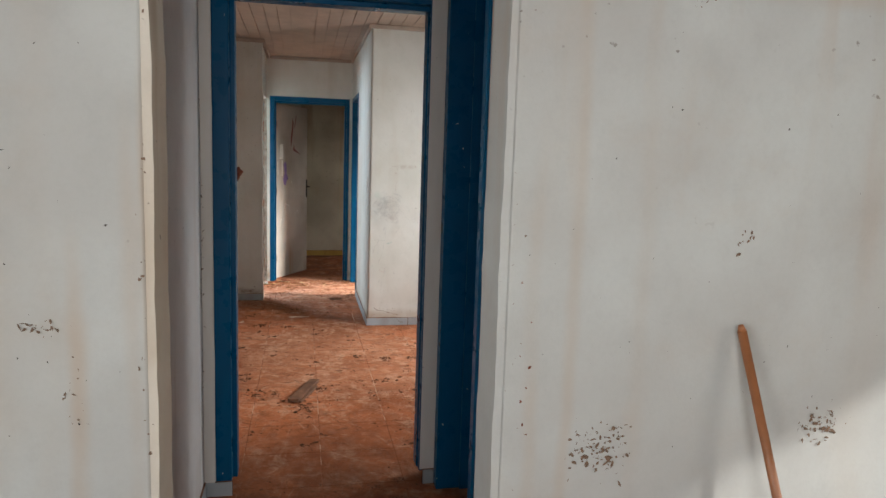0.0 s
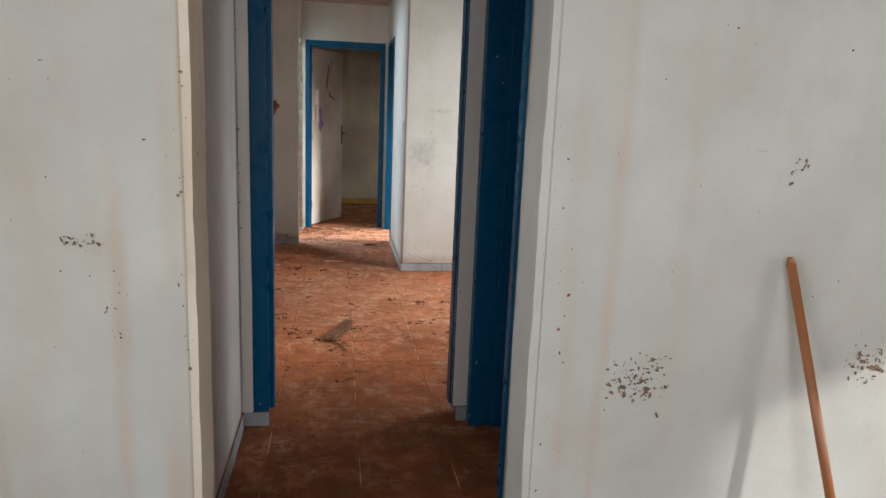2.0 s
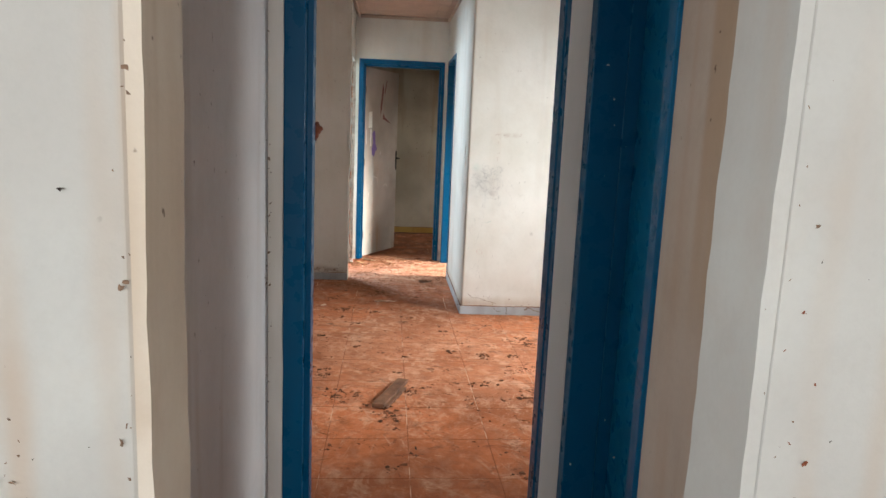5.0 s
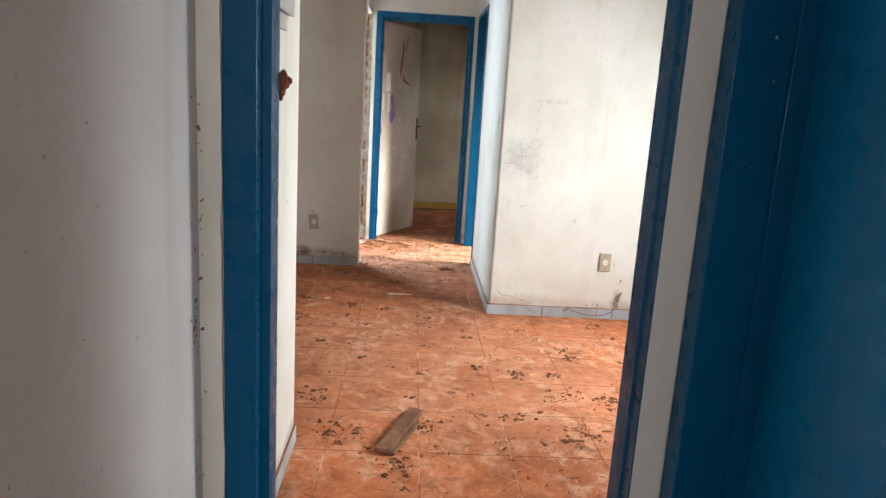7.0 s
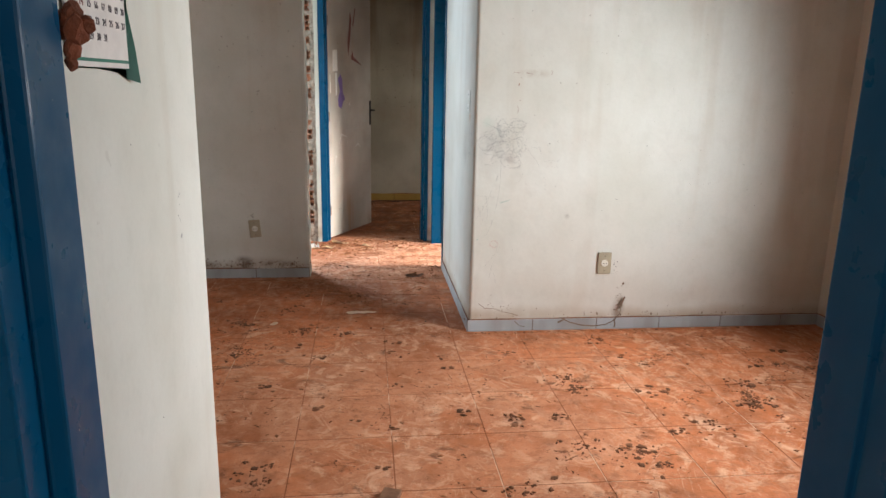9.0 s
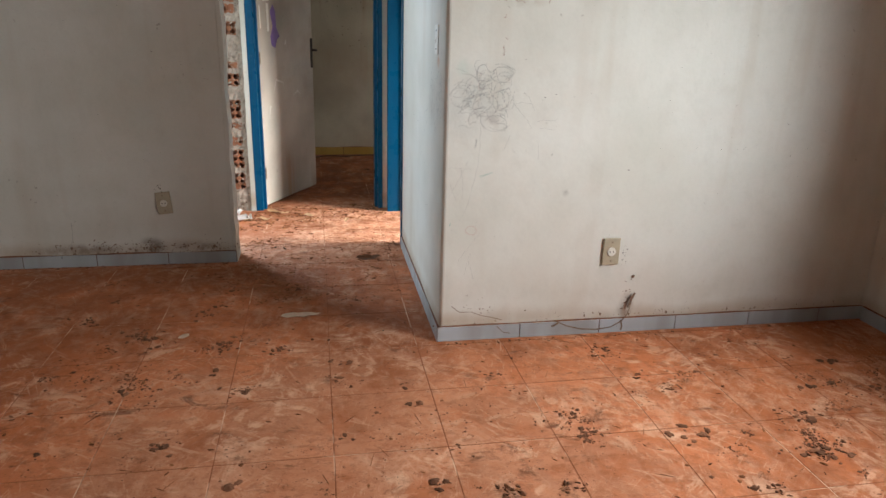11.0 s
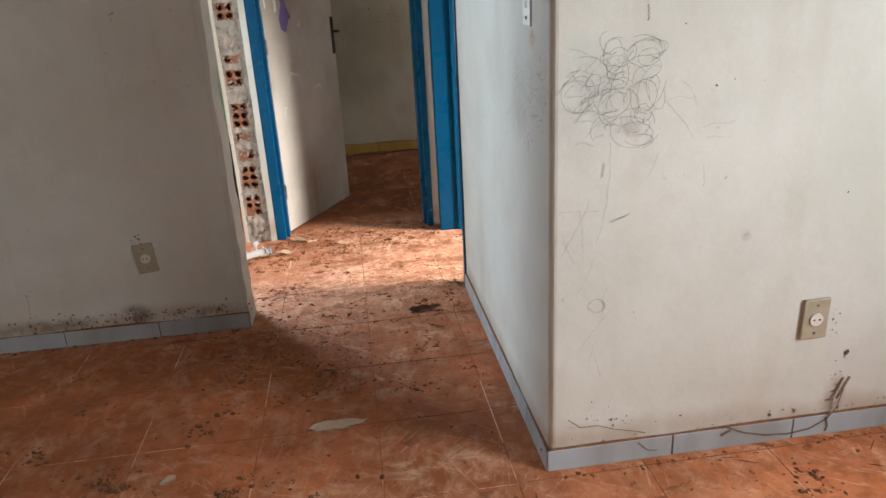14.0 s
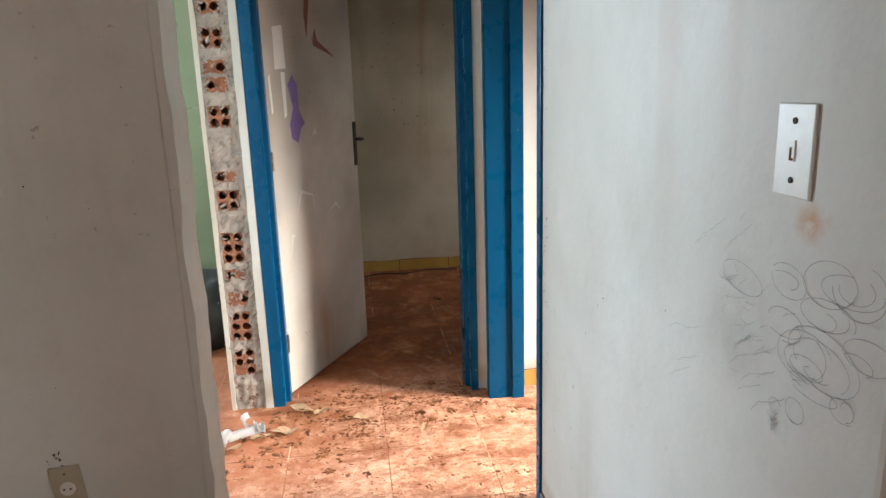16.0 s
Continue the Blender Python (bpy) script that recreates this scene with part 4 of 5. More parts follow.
RINGS = [(6.585, 1.063, 0.046, 0.019), (6.479, 1.086, 0.038, 0.021), (6.408, 1.104, 0.047, 0.031), (6.367, 1.104, 0.048, 0.019), (6.478, 1.032, 0.037, 0.017), (6.409, 1.065, 0.043, 0.018), (6.443, 1.002, 0.047, 0.028),
         (6.435, 0.990, 0.028, 0.013), (6.410, 1.011, 0.058, 0.033), (6.337, 1.041, 0.038, 0.018), (6.409, 0.964, 0.041, 0.009), (6.443, 0.925, 0.019, 0.017), (6.362, 0.965, 0.021, 0.016)]
scribble(side, [(u, z, a, b, rnd.uniform(0.85, 1.3), rnd.uniform(-0.01, 0.01)) for u, z, a, b in RINGS]
         + [(u + rnd.gauss(0, 0.02), z + rnd.gauss(0, 0.012), a * rnd.uniform(0.5, 0.9), b * rnd.uniform(0.5, 0.9), rnd.uniform(0.4, 0.8), 0.01) for u, z, a, b in RINGS],
         [(6.799, 0.911, 6.689, 0.953, 0.010), (6.761, 0.863, 6.696, 0.899, 0.004), (6.784, 0.828, 6.714, 0.873, 0.003), (6.603, 0.922, 6.495, 0.991, 0.008), (6.566, 0.914, 6.490, 0.960, 0.006), (6.572, 0.896, 6.521, 0.927, 0.003),
          (6.592, 0.945, 6.550, 0.992, 0.004), (6.536, 0.881, 6.465, 0.933, 0.008), (6.599, 1.139, 6.584, 1.157, 0.001)], wall_hall, "grey pencil scribble loops", 23, 0.0009)
scribble(side, [], [(6.72, 1.082, 6.639, 1.136, 0.004), (6.633, 1.089, 6.569, 1.142, 0.004)] + [(u, z, u - rnd.uniform(0.01, 0.03), z + rnd.uniform(-0.005, 0.03), 0.003) for u, z in [(rnd.gauss(6.60, 0.04), rnd.gauss(1.0, 0.035)) for _ in range(26)]],
         wall_hall, "faint pencil hatching", 30, 0.0008)
scribble(side, [], [(u, z, u + rnd.uniform(-0.012, 0.012), z + rnd.uniform(0.008, 0.02), 0.002) for u, z in [(rnd.gauss(6.484, 0.005), rnd.uniform(0.872, 0.90)) for _ in range(12)]], wall_hall, "smudged pencil patch", 31, 0.0008)


def splash(place, cu, cz, su, sz, count, rmin, rmax, parent, material, label, seed, name="mud_splash"):
    """Scattered little crusts of mud on a wall."""
    rnd = random.Random(seed)
    bm = bmesh.new()
    for _ in range(count):
        u, z, r = rnd.gauss(cu, su), rnd.gauss(cz, sz), rnd.uniform(rmin, rmax) * rnd.choice((0.4, 0.6, 1.0))
        if z < 0.004:
            continue
        n = 7
        el, ph = rnd.uniform(0.2, 0.8), rnd.uniform(0, 3.1)
        rim = []
        for i in range(n):
            a = 2 * math.pi * i / n
            k = r * rnd.uniform(0.35, 1.25)
            du, dz = k * math.cos(a), k * el * math.sin(a)
            rim.append(bm.verts.new(place(u + du * math.cos(ph) - dz * math.sin(ph), z + du * math.sin(ph) + dz * math.cos(ph), 0.0006)))
        top = bm.verts.new(place(u, z, 0.0006 + r * 0.12))
        for i in range(n):
            bm.faces.new((rim[i], rim[(i + 1) % n], top))
    return part(name, bm, material, parent, label)


fw = lambda u, z, d: (u, 1.872 - d, z)
splash(fw, 0.80, 0.755, 0.040, 0.034, 150, 0.002, 0.011, wall_front, M_STAIN, "cluster of brown mud splashes", 1)
splash(fw, 1.44, 0.79, 0.03, 0.024, 110, 0.002, 0.010, wall_front, M_STAIN, "cluster of brown mud splashes", 2)
splash(fw, 1.157, 1.29, 0.014, 0.018, 14, 0.003, 0.008, wall_front, M_STAIN, "", 3)
splash(fw, 0.98, 1.86, 0.02, 0.01, 8, 0.002, 0.006, wall_front, M_STAIN, "", 4)
splash(fw, 1.05, 1.1, 0.42, 0.45, 46, 0.002, 0.005, wall_front, M_DARK, "scattered dark flecks", 5)
splash(fw, 0.58, 0.95, 0.02, 0.22, 14, 0.003, 0.007, wall_front, M_RUST, "rusty nail holes", 6)
splash(fw, -0.55, 1.1, 0.16, 0.45, 44, 0.002, 0.005, wall_front, M_DARK, "scattered dark flecks", 7)
splash(fw, -0.49, 1.09, 0.022, 0.006, 26, 0.003, 0.009, wall_front, M_STAIN, "", 8)
splash(fw, -0.43, 0.92, 0.012, 0.06, 14, 0.003, 0.008, wall_front, M_STAIN, "", 10)
splash(fw, -0.285, 1.15, 0.006, 0.35, 22, 0.003, 0.009, wall_front, M_STAIN, "brown spots along the broken edge", 40)
splash(fw, 0.555, 1.15, 0.02, 0.35, 18, 0.002, 0.007, wall_front, M_STAIN, "brown spots along the broken edge", 41)
splash(lambda u, z, d: (u, 3.2545 - d, z), -0.350, 1.0, 0.005, 0.25, 24, 0.003, 0.011, bpy.data.objects["trim"], M_STAIN, "dirt spots on the strip edge", 42)
cw = lambda u, z, d: (u, 6.2845 - d, z)
splash(cw, 1.6, 0.075, 0.6, 0.02, 120, 0.003, 0.010, wall_column, M_STAIN, "mud crust along the skirting", 11)
splash(cw, 1.47, 0.17, 0.012, 0.05, 20, 0.004, 0.012, wall_column, M_STAIN, "mud trail climbing the wall", 12)
splash(cw, 1.43, 0.36, 0.012, 0.03, 14, 0.002, 0.006, wall_column, M_DARK, "", 13)
splash(cw, 0.78, 0.13, 0.06, 0.03, 20, 0.003, 0.008, wall_column, M_STAIN, "", 14)
splash(cw, 1.5, 1.0, 0.5, 0.5, 40, 0.002, 0.004, wall_column, M_DARK, "scattered dark flecks", 15)
lw = lambda u, z, d: (u, 7.4335 - d, z)
splash(lw, -0.85, 0.075, 0.35, 0.025, 110, 0.003, 0.011, wall_left, M_STAIN, "mud crust along the skirting", 16)
splash(lw, -0.72, 0.43, 0.015, 0.015, 10, 0.003, 0.008, wall_left, M_DARK, "", 17)
splash(lw, -0.8, 0.9, 0.3, 0.5, 26, 0.002, 0.004, wall_left, M_DARK, "scattered dark flecks", 18)
hw = lambda u, z, d: (0.6135 - d, u, z)
splash(hw, 6.9, 0.5, 0.35, 0.4, 40, 0.002, 0.004, wall_hall, M_DARK, "scattered dark flecks", 19)
splash(hw, 7.585, 0.9, 0.012, 0.5, 60, 0.002, 0.007, wall_hall, M_STAIN, "grime along the door frame", 25)


pw = lambda u, z, d: (-0.3555 + d, u, z)
splash(pw, 3.225, 0.92, 0.012, 0.03, 26, 0.003, 0.010, wall_pass, M_STAIN, "mud spots in the corner", 26)
splash(pw, 3.225, 0.80, 0.015, 0.35, 40, 0.002, 0.007, wall_pass, M_STAIN, "", 27)
splash(pw, 2.8, 1.1, 0.25, 0.4, 14, 0.002, 0.004, wall_pass, M_DARK, "scattered dark flecks", 28)
bw = lambda u, z, d: (-0.3585 + d, u, z)
splash(bw, 4.25, 1.05, 0.006, 0.025, 14, 0.003, 0.009, wall_stub, M_MARK, "dark smudge", 29)
splash(bw, 4.1, 0.6, 0.2, 0.4, 10, 0.002, 0.004, wall_stub, M_DARK, "scattered dark flecks", 30)
splash(bw, 3.9, 0.08, 0.3, 0.02, 50, 0.003, 0.010, wall_stub, M_STAIN, "mud crust along the skirting", 32)
scribble(lambda u, z: (u, 7.4325, z), [], [(-1.185, 0.245, -1.215, 0.09, 0.012), (-1.187, 0.245, -1.213, 0.10, 0.014)], wall_left, "dark scrape on the wall", 24)
splash(lw, -0.80, 0.095, 0.05, 0.018, 150, 0.002, 0.008, wall_left, M_STAIN, "", 35)
splash(lw, -1.00, 0.09, 0.03, 0.015, 70, 0.002, 0.008, wall_left, M_STAIN, "", 36)
splash(lw, -0.46, 0.09, 0.06, 0.02, 90, 0.002, 0.008, wall_left, M_STAIN, "", 37)
splash(lambda u, z, d: (u, 8.5465 - d, z), -0.43, 1.0, 0.03, 0.7, 260, 0.004, 0.017, pier, M_MORTAR, "smeared mortar", 38)
pf = lambda u, z, d: (u, 8.5462 - d, z)
for i, (z, h, r, shut) in enumerate(COURSES):
    for k, (cu, cz, su, sz) in enumerate(((-0.427, z, 0.03, 0.005), (-0.427, z + h, 0.03, 0.005), (-0.468, z + h / 2, 0.005, h * 0.4), (-0.386, z + h / 2, 0.004, h * 0.4))):
        splash(pf, cu, cz, su, sz, 16, 0.004, 0.013, pier, M_MORTAR, "ragged mortar over the brick", 100 + i * 4 + k, "mortar_smear")
splash(pf, -0.43, 0.05, 0.035, 0.05, 90, 0.004, 0.014, pier, M_STAIN, "earth on the broken wall foot", 39)
splash(lw, -0.62, 0.10, 0.12, 0.02, 50, 0.004, 0.012, wall_left, M_STAIN, "mould over the skirting", 33)
splash(lw, -1.2, 0.10, 0.15, 0.03, 50, 0.004, 0.012, wall_left, M_STAIN, "", 34)


# ---- skirting tiles ----
def skirting(name, a, b, height, material, label, depth=0.009):
    """Run of glazed skirting tiles along a wall foot; a and b are its ends, the tiles stand proud to the right of a -> b."""
    (xa, ya), (xb, yb) = a, b
    length = math.hypot(xb - xa, yb - ya)
    turn = math.degrees(math.atan2(yb - ya, xb - xa))
    bm = bmesh.new()
    add_box(bm, (0, -depth * 0.6, 0), (length, 0, height - 0.003))
    run = part(name, bm, M_GROUT)
    run.matrix_world = pose(xa, ya, 0, 0, 0, turn)
    structure(run, label, "skirting")
    bm = bmesh.new()
    k = max(4, int(length / 0.03))
    for i in range(k):
        h0, h1 = (height + 0.004 + 0.005 * noise.noise(Vector((xa + (i + e) * 0.11, ya, 1))) for e in (0, 1))
        q = [bm.verts.new(p) for p in ((length * i / k, -depth * 0.8, height - 0.001), (length * (i + 1) / k, -depth * 0.8, height - 0.001), (length * (i + 1) / k, 0, h1), (length * i / k, 0, h0))]
        bm.faces.new(q)
    part("earth_line", bm, M_LINE, run, "line of red earth on the tile edge")
    u = 0.0
    meshes = {}
    while u < length - 0.01:
        w = round(min(0.37, length - u), 3)
        if w not in meshes:
            bm = bmesh.new()
            add_box(bm, (0.002, -depth, 0), (w - 0.002, 0, height), 0.0015)
            meshes[w] = mesh_from("skirting_tile", bm, material)
        t = new("skirting_tile", meshes[w])
        t.parent = run
        t.matrix_local = pose(u, 0, 0)
        u += w
    return run


skirting("baseboard_1", (0.606, 6.2855), (2.69, 6.2855), 0.066, M_SKIRT, "pale blue-grey skirting tiles spattered with mud")
skirting("baseboard_2", (0.6135, 7.61), (0.6135, 6.277), 0.066, M_SKIRT, "pale blue-grey skirting tiles along the corridor")
skirting("baseboard_3", (-3.30, 7.4345), (-0.345, 7.4345), 0.066, M_SKIRT, "pale blue-grey skirting tiles caked with mud")
skirting("baseboard_4", (-0.3585, 3.405), (-0.3585, 4.468), 0.066, M_SKIRT, "pale skirting tiles below the calendar")
skirting("baseboard_5", (-0.3555, 2.03), (-0.3555, 3.25), 0.066, M_SKIRT, "pale skirting tiles in the passage")
skirting("baseboard_6", (2.6885, 6.27), (2.6885, 3.40), 0.066, M_SKIRT, "pale blue-grey skirting tiles")
skirting("baseboard_7", (-0.350, 3.262), (-0.240, 3.262), 0.062, M_SKIRT, "short skirting tile under the door frame", 0.012)
skirting("baseboard_8", (0.592, 3.262), (0.651, 3.262), 0.066, M_SKIRT, "short skirting tile under the door frame", 0.012)
skirting("baseboard_9", (-0.36, 10.6985), (2.45, 10.6985), 0.075, M_YELLOW, "yellow skirting tiles of the end room")
skirting("baseboard_10", (0.768, 8.5455), (3.20, 8.5455), 0.075, M_YELLOW, "yellow skirting tiles of the bedroom")


# ---- loose things on the floor ----
plank = base("wooden_plank", (0.070, 4.57, 0.0), 70)
bm = bmesh.new()
add_box(bm, (-0.21, -0.032, 0.004), (0.19, 0.030, 0.026), 0.003)
for v in bm.verts:
    v.co.y += 0.006 * noise.noise(v.co * 14)
    v.co.x += 0.02 * noise.noise(Vector((v.co.y * 90, v.co.z * 60, 2)))
part("board", bm, M_WOOD, plank)
bm = bmesh.new()
add_box(bm, (-0.20, -0.052, 0.002), (0.10, -0.034, 0.014), 0.003)
part("splinter", bm, M_WOOD, plank)
tagged(plank, "split weathered wooden plank lying on the dirty tiles", "plank")


def crumpled(name, place, size, seed, material, label, category, group="", lift=0.45, turn=None):
    rnd = random.Random(seed)
    bm = bmesh.new()
    n = 7
    g = [[bm.verts.new(((i / n - 0.5) * size * 1.6 + rnd.uniform(-0.1, 0.1) * size, (j / n - 0.5) * size + rnd.uniform(-0.1, 0.1) * size, 0.008 + size * lift * max(0, noise.noise(Vector((i * 0.6, j * 0.6, seed))) + 0.25) * (1 if 0 < i < n and 0 < j < n else 0.25))) for j in range(n + 1)] for i in range(n + 1)]
    for i in range(n):
        for j in range(n):
            bm.faces.new((g[i][j], g[i + 1][j], g[i + 1][j + 1], g[i][j + 1]))
    bmesh.ops.solidify(bm, geom=bm.faces[:], thickness=0.003)
    bmesh.ops.recalc_face_normals(bm, faces=bm.faces[:])
    lo = min(v.co.z for v in bm.verts)
    for v in bm.verts:
        v.co.z -= lo
    ob = part(name, bm, material)
    ob.matrix_world = pose(place[0], place[1], 0.001, 0, 0, seed * 53 if turn is None else turn)
    return tagged(ob, label, category, group)


def torn_flake(name, place, length, width, seed, material, label, category, group, turn, rise=0.006):
    """Thin dry flake with a ragged, tapering outline and a lifted edge."""
    bm = bmesh.new()
    n = 22
    rings = []
    for k in (0.33, 0.68, 1.0):
        ring = []
        for i in range(n):
            a = 2 * math.pi * i / n
            q = k * (1 + (0.30 * noise.noise(Vector((math.cos(a) * 2.2, math.sin(a) * 2.2, seed))) + 0.10 * noise.noise(Vector((math.cos(a) * 7, math.sin(a) * 7, seed)))))
            x, y = math.cos(a) * q * length / 2, math.sin(a) * abs(math.sin(a)) ** 0.4 * q * width / 2
            z = 0.002 + rise * (0.5 + noise.noise(Vector((x * 22, y * 22, seed + 3)))) * k
            ring.append(bm.verts.new((x, y, max(z, 0.001))))
        rings.append(ring)
    mid = bm.verts.new((0, 0, 0.003))
    for i in range(n):
        j = (i + 1) % n
        bm.faces.new((mid, rings[0][i], rings[0][j]))
        for p, q in zip(rings, rings[1:]):
            bm.faces.new((p[i], q[i], q[j], p[j]))
    bmesh.ops.solidify(bm, geom=bm.faces[:], thickness=0.0015)
    lo = min(v.co.z for v in bm.verts)
    for v in bm.verts:
        v.co.z -= lo
    ob = part(name, bm, material)
    ob.matrix_world = pose(place[0], place[1], 0.0005, 0, 0, turn)
    return tagged(ob, label, category, group)


def paper_roll(place, turn, length, radius, open_by, seed, label):
    """Torn scrap of paper rolled up into a loose spiral, lying on its side."""
    bm = bmesh.new()
    n, m = 26, 7
    rows = []
    for i in range(n + 1):
        f = i / n
        a = -math.pi / 2 + open_by * f
        q = radius * (1.0 - 0.45 * f + 0.25 * (1 - f) ** 4)
        row = []
        for k in range(m + 1):
            g = k / m - 0.5
            w = length * (1 + 0.25 * noise.noise(Vector((f * 3, 1, seed)))) * g
            d = 1 + 0.22 * noise.noise(Vector((f * 4, g * 3, seed + 5)))
            row.append(bm.verts.new((w + 0.006 * noise.noise(Vector((f * 9, g * 6, seed))), q * d * math.cos(a), q * d * math.sin(a))))
        rows.append(row)
    for p, q in zip(rows, rows[1:]):
        for k in range(m):
            bm.faces.new((p[k], p[k + 1], q[k + 1], q[k]))
    bmesh.ops.solidify(bm, geom=bm.faces[:], thickness=0.0012)
    lo = min(v.co.z for v in bm.verts)
    for v in bm.verts:
        v.co.z -= lo
    ob = part("paper_roll", bm, M_PAPER, smooth=True)
    ob.matrix_world = pose(place[0], place[1], 0.001, 0, 0, turn)
    return tagged(ob, label, "paper scrap", "paper scraps")


paper_roll((-0.475, 8.225), 80, 0.07, 0.026, 5.6, 3, "rolled-up scrap of white paper by the broken wall")
paper_roll((-0.415, 8.275), 25, 0.11, 0.022, 2.6, 5, "half-unrolled strip of torn white paper")
paper_roll((-0.405, 8.370), 110, 0.06, 0.028, 3.4, 9, "curled white paper scrap leaning on another")
crumpled("crumpled_paper", (-0.365, 8.345), 0.05, 2, M_PAPER, "crumpled white paper scrap by the broken wall", "paper scrap", "paper scraps", 0.9)
for place, size, seed, turn, label in (((-0.347, 8.272), (0.085, 0.05), 5, 25, "broken tan flake of plaster"), ((-0.258, 8.300), (0.11, 0.06), 6, -8, "broken tan flake of plaster"),
                                       ((-0.200, 8.490), (0.12, 0.055), 11, -35, "tan plaster flake at the foot of the door frame"), ((-0.44, 8.205), (0.07, 0.04), 12, 50, "small tan plaster flake beside the paper"),
                                       ((0.05, 8.36), (0.07, 0.03), 13, 15, "tan plaster flake on the corridor tiles"), ((0.30, 8.22), (0.06, 0.03), 14, 70, "tan plaster flake on the corridor tiles")):
    torn_flake("plaster_flake", place, size[0], size[1], seed, M_TAN, label, "plaster flake", "plaster flakes", turn, 0.02)
torn_flake("dry_leaf", (0.020, 6.635), 0.18, 0.055, 7, M_DRYLEAF, "pale torn dry leaf on the tiles", "leaf", "dry leaves", 4, 0.008)
torn_flake("dry_leaf", (0.39, 7.41), 0.14, 0.045, 8, M_WOOD, "dark curled leaf on the corridor tiles", "leaf", "dry leaves", 3, 0.02)
torn_flake("dry_leaf", (-0.12, 8.45), 0.08, 0.04, 9, M_TAN, "dry leaf at the threshold", "leaf", "dry leaves", 60, 0.015)
torn_flake("dry_leaf", (-0.47, 6.46), 0.05, 0.03, 10, M_DRYLEAF, "small pale leaf beside a heap of soil", "leaf", "dry leaves", 30, 0.008)


def scatter(name, spots, material, seed, label, category, flat=0.5, n=6, slim=0.4):
    """Crumbs in heaps: spots of (x, y, spread, count, smallest, largest)."""
    rnd = random.Random(seed)
    verts, faces = [], []
    for x, y, spread, count, rmin, rmax in spots:
        lumps = [(rnd.gauss(x, spread * 1.1), rnd.gauss(y, spread * 0.8), spread * rnd.uniform(0.05, 0.22)) for _ in range(rnd.randint(4, 9))]
        for _ in range(count):
            ux, uy, us = rnd.choice(lumps) if rnd.random() < 0.8 else (x, y, spread)
            cx, cy = rnd.gauss(ux, us * 1.3), rnd.gauss(uy, us)
            if not allowed(cx, cy):
                continue
            r = rmin + (rmax - rmin) * rnd.random() ** 2.5
            el, ph = rnd.uniform(slim, slim + 0.6), rnd.uniform(0, 6.3)
            i0 = len(verts)
            for ring, (h, k) in enumerate(((0.0, 1.0), (0.45, 0.85))):
                for i in range(n):
                    a = 2 * math.pi * i / n + ring * 0.5
                    q = r * k * rnd.uniform(0.5, 1.25)
                    u, v = q * math.cos(a), q * el * math.sin(a)
                    verts.append((cx + u * math.cos(ph) - v * math.sin(ph), cy + u * math.sin(ph) + v * math.cos(ph), 0.0005 + h * r * flat * rnd.uniform(0.7, 1.3)))
            verts.append((cx, cy, 0.0005 + r * flat * rnd.uniform(0.6, 1.1)))
            for i in range(n):
                j = (i + 1) % n
                faces.append((i0 + i, i0 + j, i0 + n + j, i0 + n + i))
                faces.append((i0 + n + i, i0 + n + j, i0 + 2 * n))
    me = bpy.data.meshes.new(name)
    me.from_pydata(verts, [], faces)
    me.materials.append(material)
    ob = new(name, me)
    return tagged(ob, label, category, kind="stuff")


def allowed(x, y):
    """Open floor inside the rooms."""
    if 2.12 < y < 3.29:
        return -0.34 < x < 0.63
    if 3.29 <= y < 3.48:
        return -0.22 < x < 0.52
    if 3.48 <= y < 4.5:
        return -0.34 < x < 2.65
    if 4.5 <= y < 6.26:
        return -3.2 < x < 2.65
    if 6.26 <= y < 7.43:
        return -3.2 < x < 0.59
    if 7.43 <= y < 8.5:
        return -0.32 < x < 0.59 or (7.65 < y < 8.5 and -1.5 < x < 2.5 and 7.55 < y < 8.36)
    if 8.5 <= y < 10.6:
        return -0.2 < x < 2.3
    return False


rnd = random.Random(77)
heaps = [(0.05, 4.28, 0.05, 360, 0.001, 0.0076), (-0.18, 4.55, 0.06, 360, 0.001, 0.0076), (0.16, 4.62, 0.05, 240, 0.001, 0.0059), (1.02, 5.55, 0.05, 300, 0.001, 0.0076), (1.05, 4.95, 0.07, 360, 0.001, 0.0082),
         (1.75, 5.35, 0.08, 420, 0.001, 0.0082), (-0.55, 6.0, 0.07, 300, 0.001, 0.0067), (-0.18, 5.95, 0.025, 216, 0.001, 0.0067), (0.9, 4.6, 0.06, 300, 0.001, 0.0076), (-0.75, 6.15, 0.1, 360, 0.001, 0.0067),
         (1.4, 5.8, 0.1, 300, 0.001, 0.0059), (2.1, 5.7, 0.12, 360, 0.001, 0.0067), (-0.22, 3.05, 0.06, 360, 0.001, 0.0050), (0.5, 3.2, 0.08, 480, 0.001, 0.0050), (0.45, 7.4, 0.05, 240, 0.001, 0.0050), (0.16, 10.5, 0.1, 360, 0.001, 0.0082), (0.6, 9.9, 0.05, 20, 0.006, 0.03)]
scatter("earth_clods", heaps + [(rnd.uniform(-1.0, 2.5), rnd.uniform(3.6, 7.3), rnd.choice((0.03, 0.06, 0.12)), rnd.choice((20, 40, 80)), 0.0008, rnd.choice((0.003, 0.004, 0.006))) for _ in range(130)], M_CLOD, 5, "heaps of dry dark earth crumbs on the tiles", "earth clods")
places = [(x, y) for x, y, *_ in heaps[:12]] * 2 + [(rnd.uniform(-0.9, 2.5), rnd.uniform(3.7, 7.2)) for _ in range(120)]
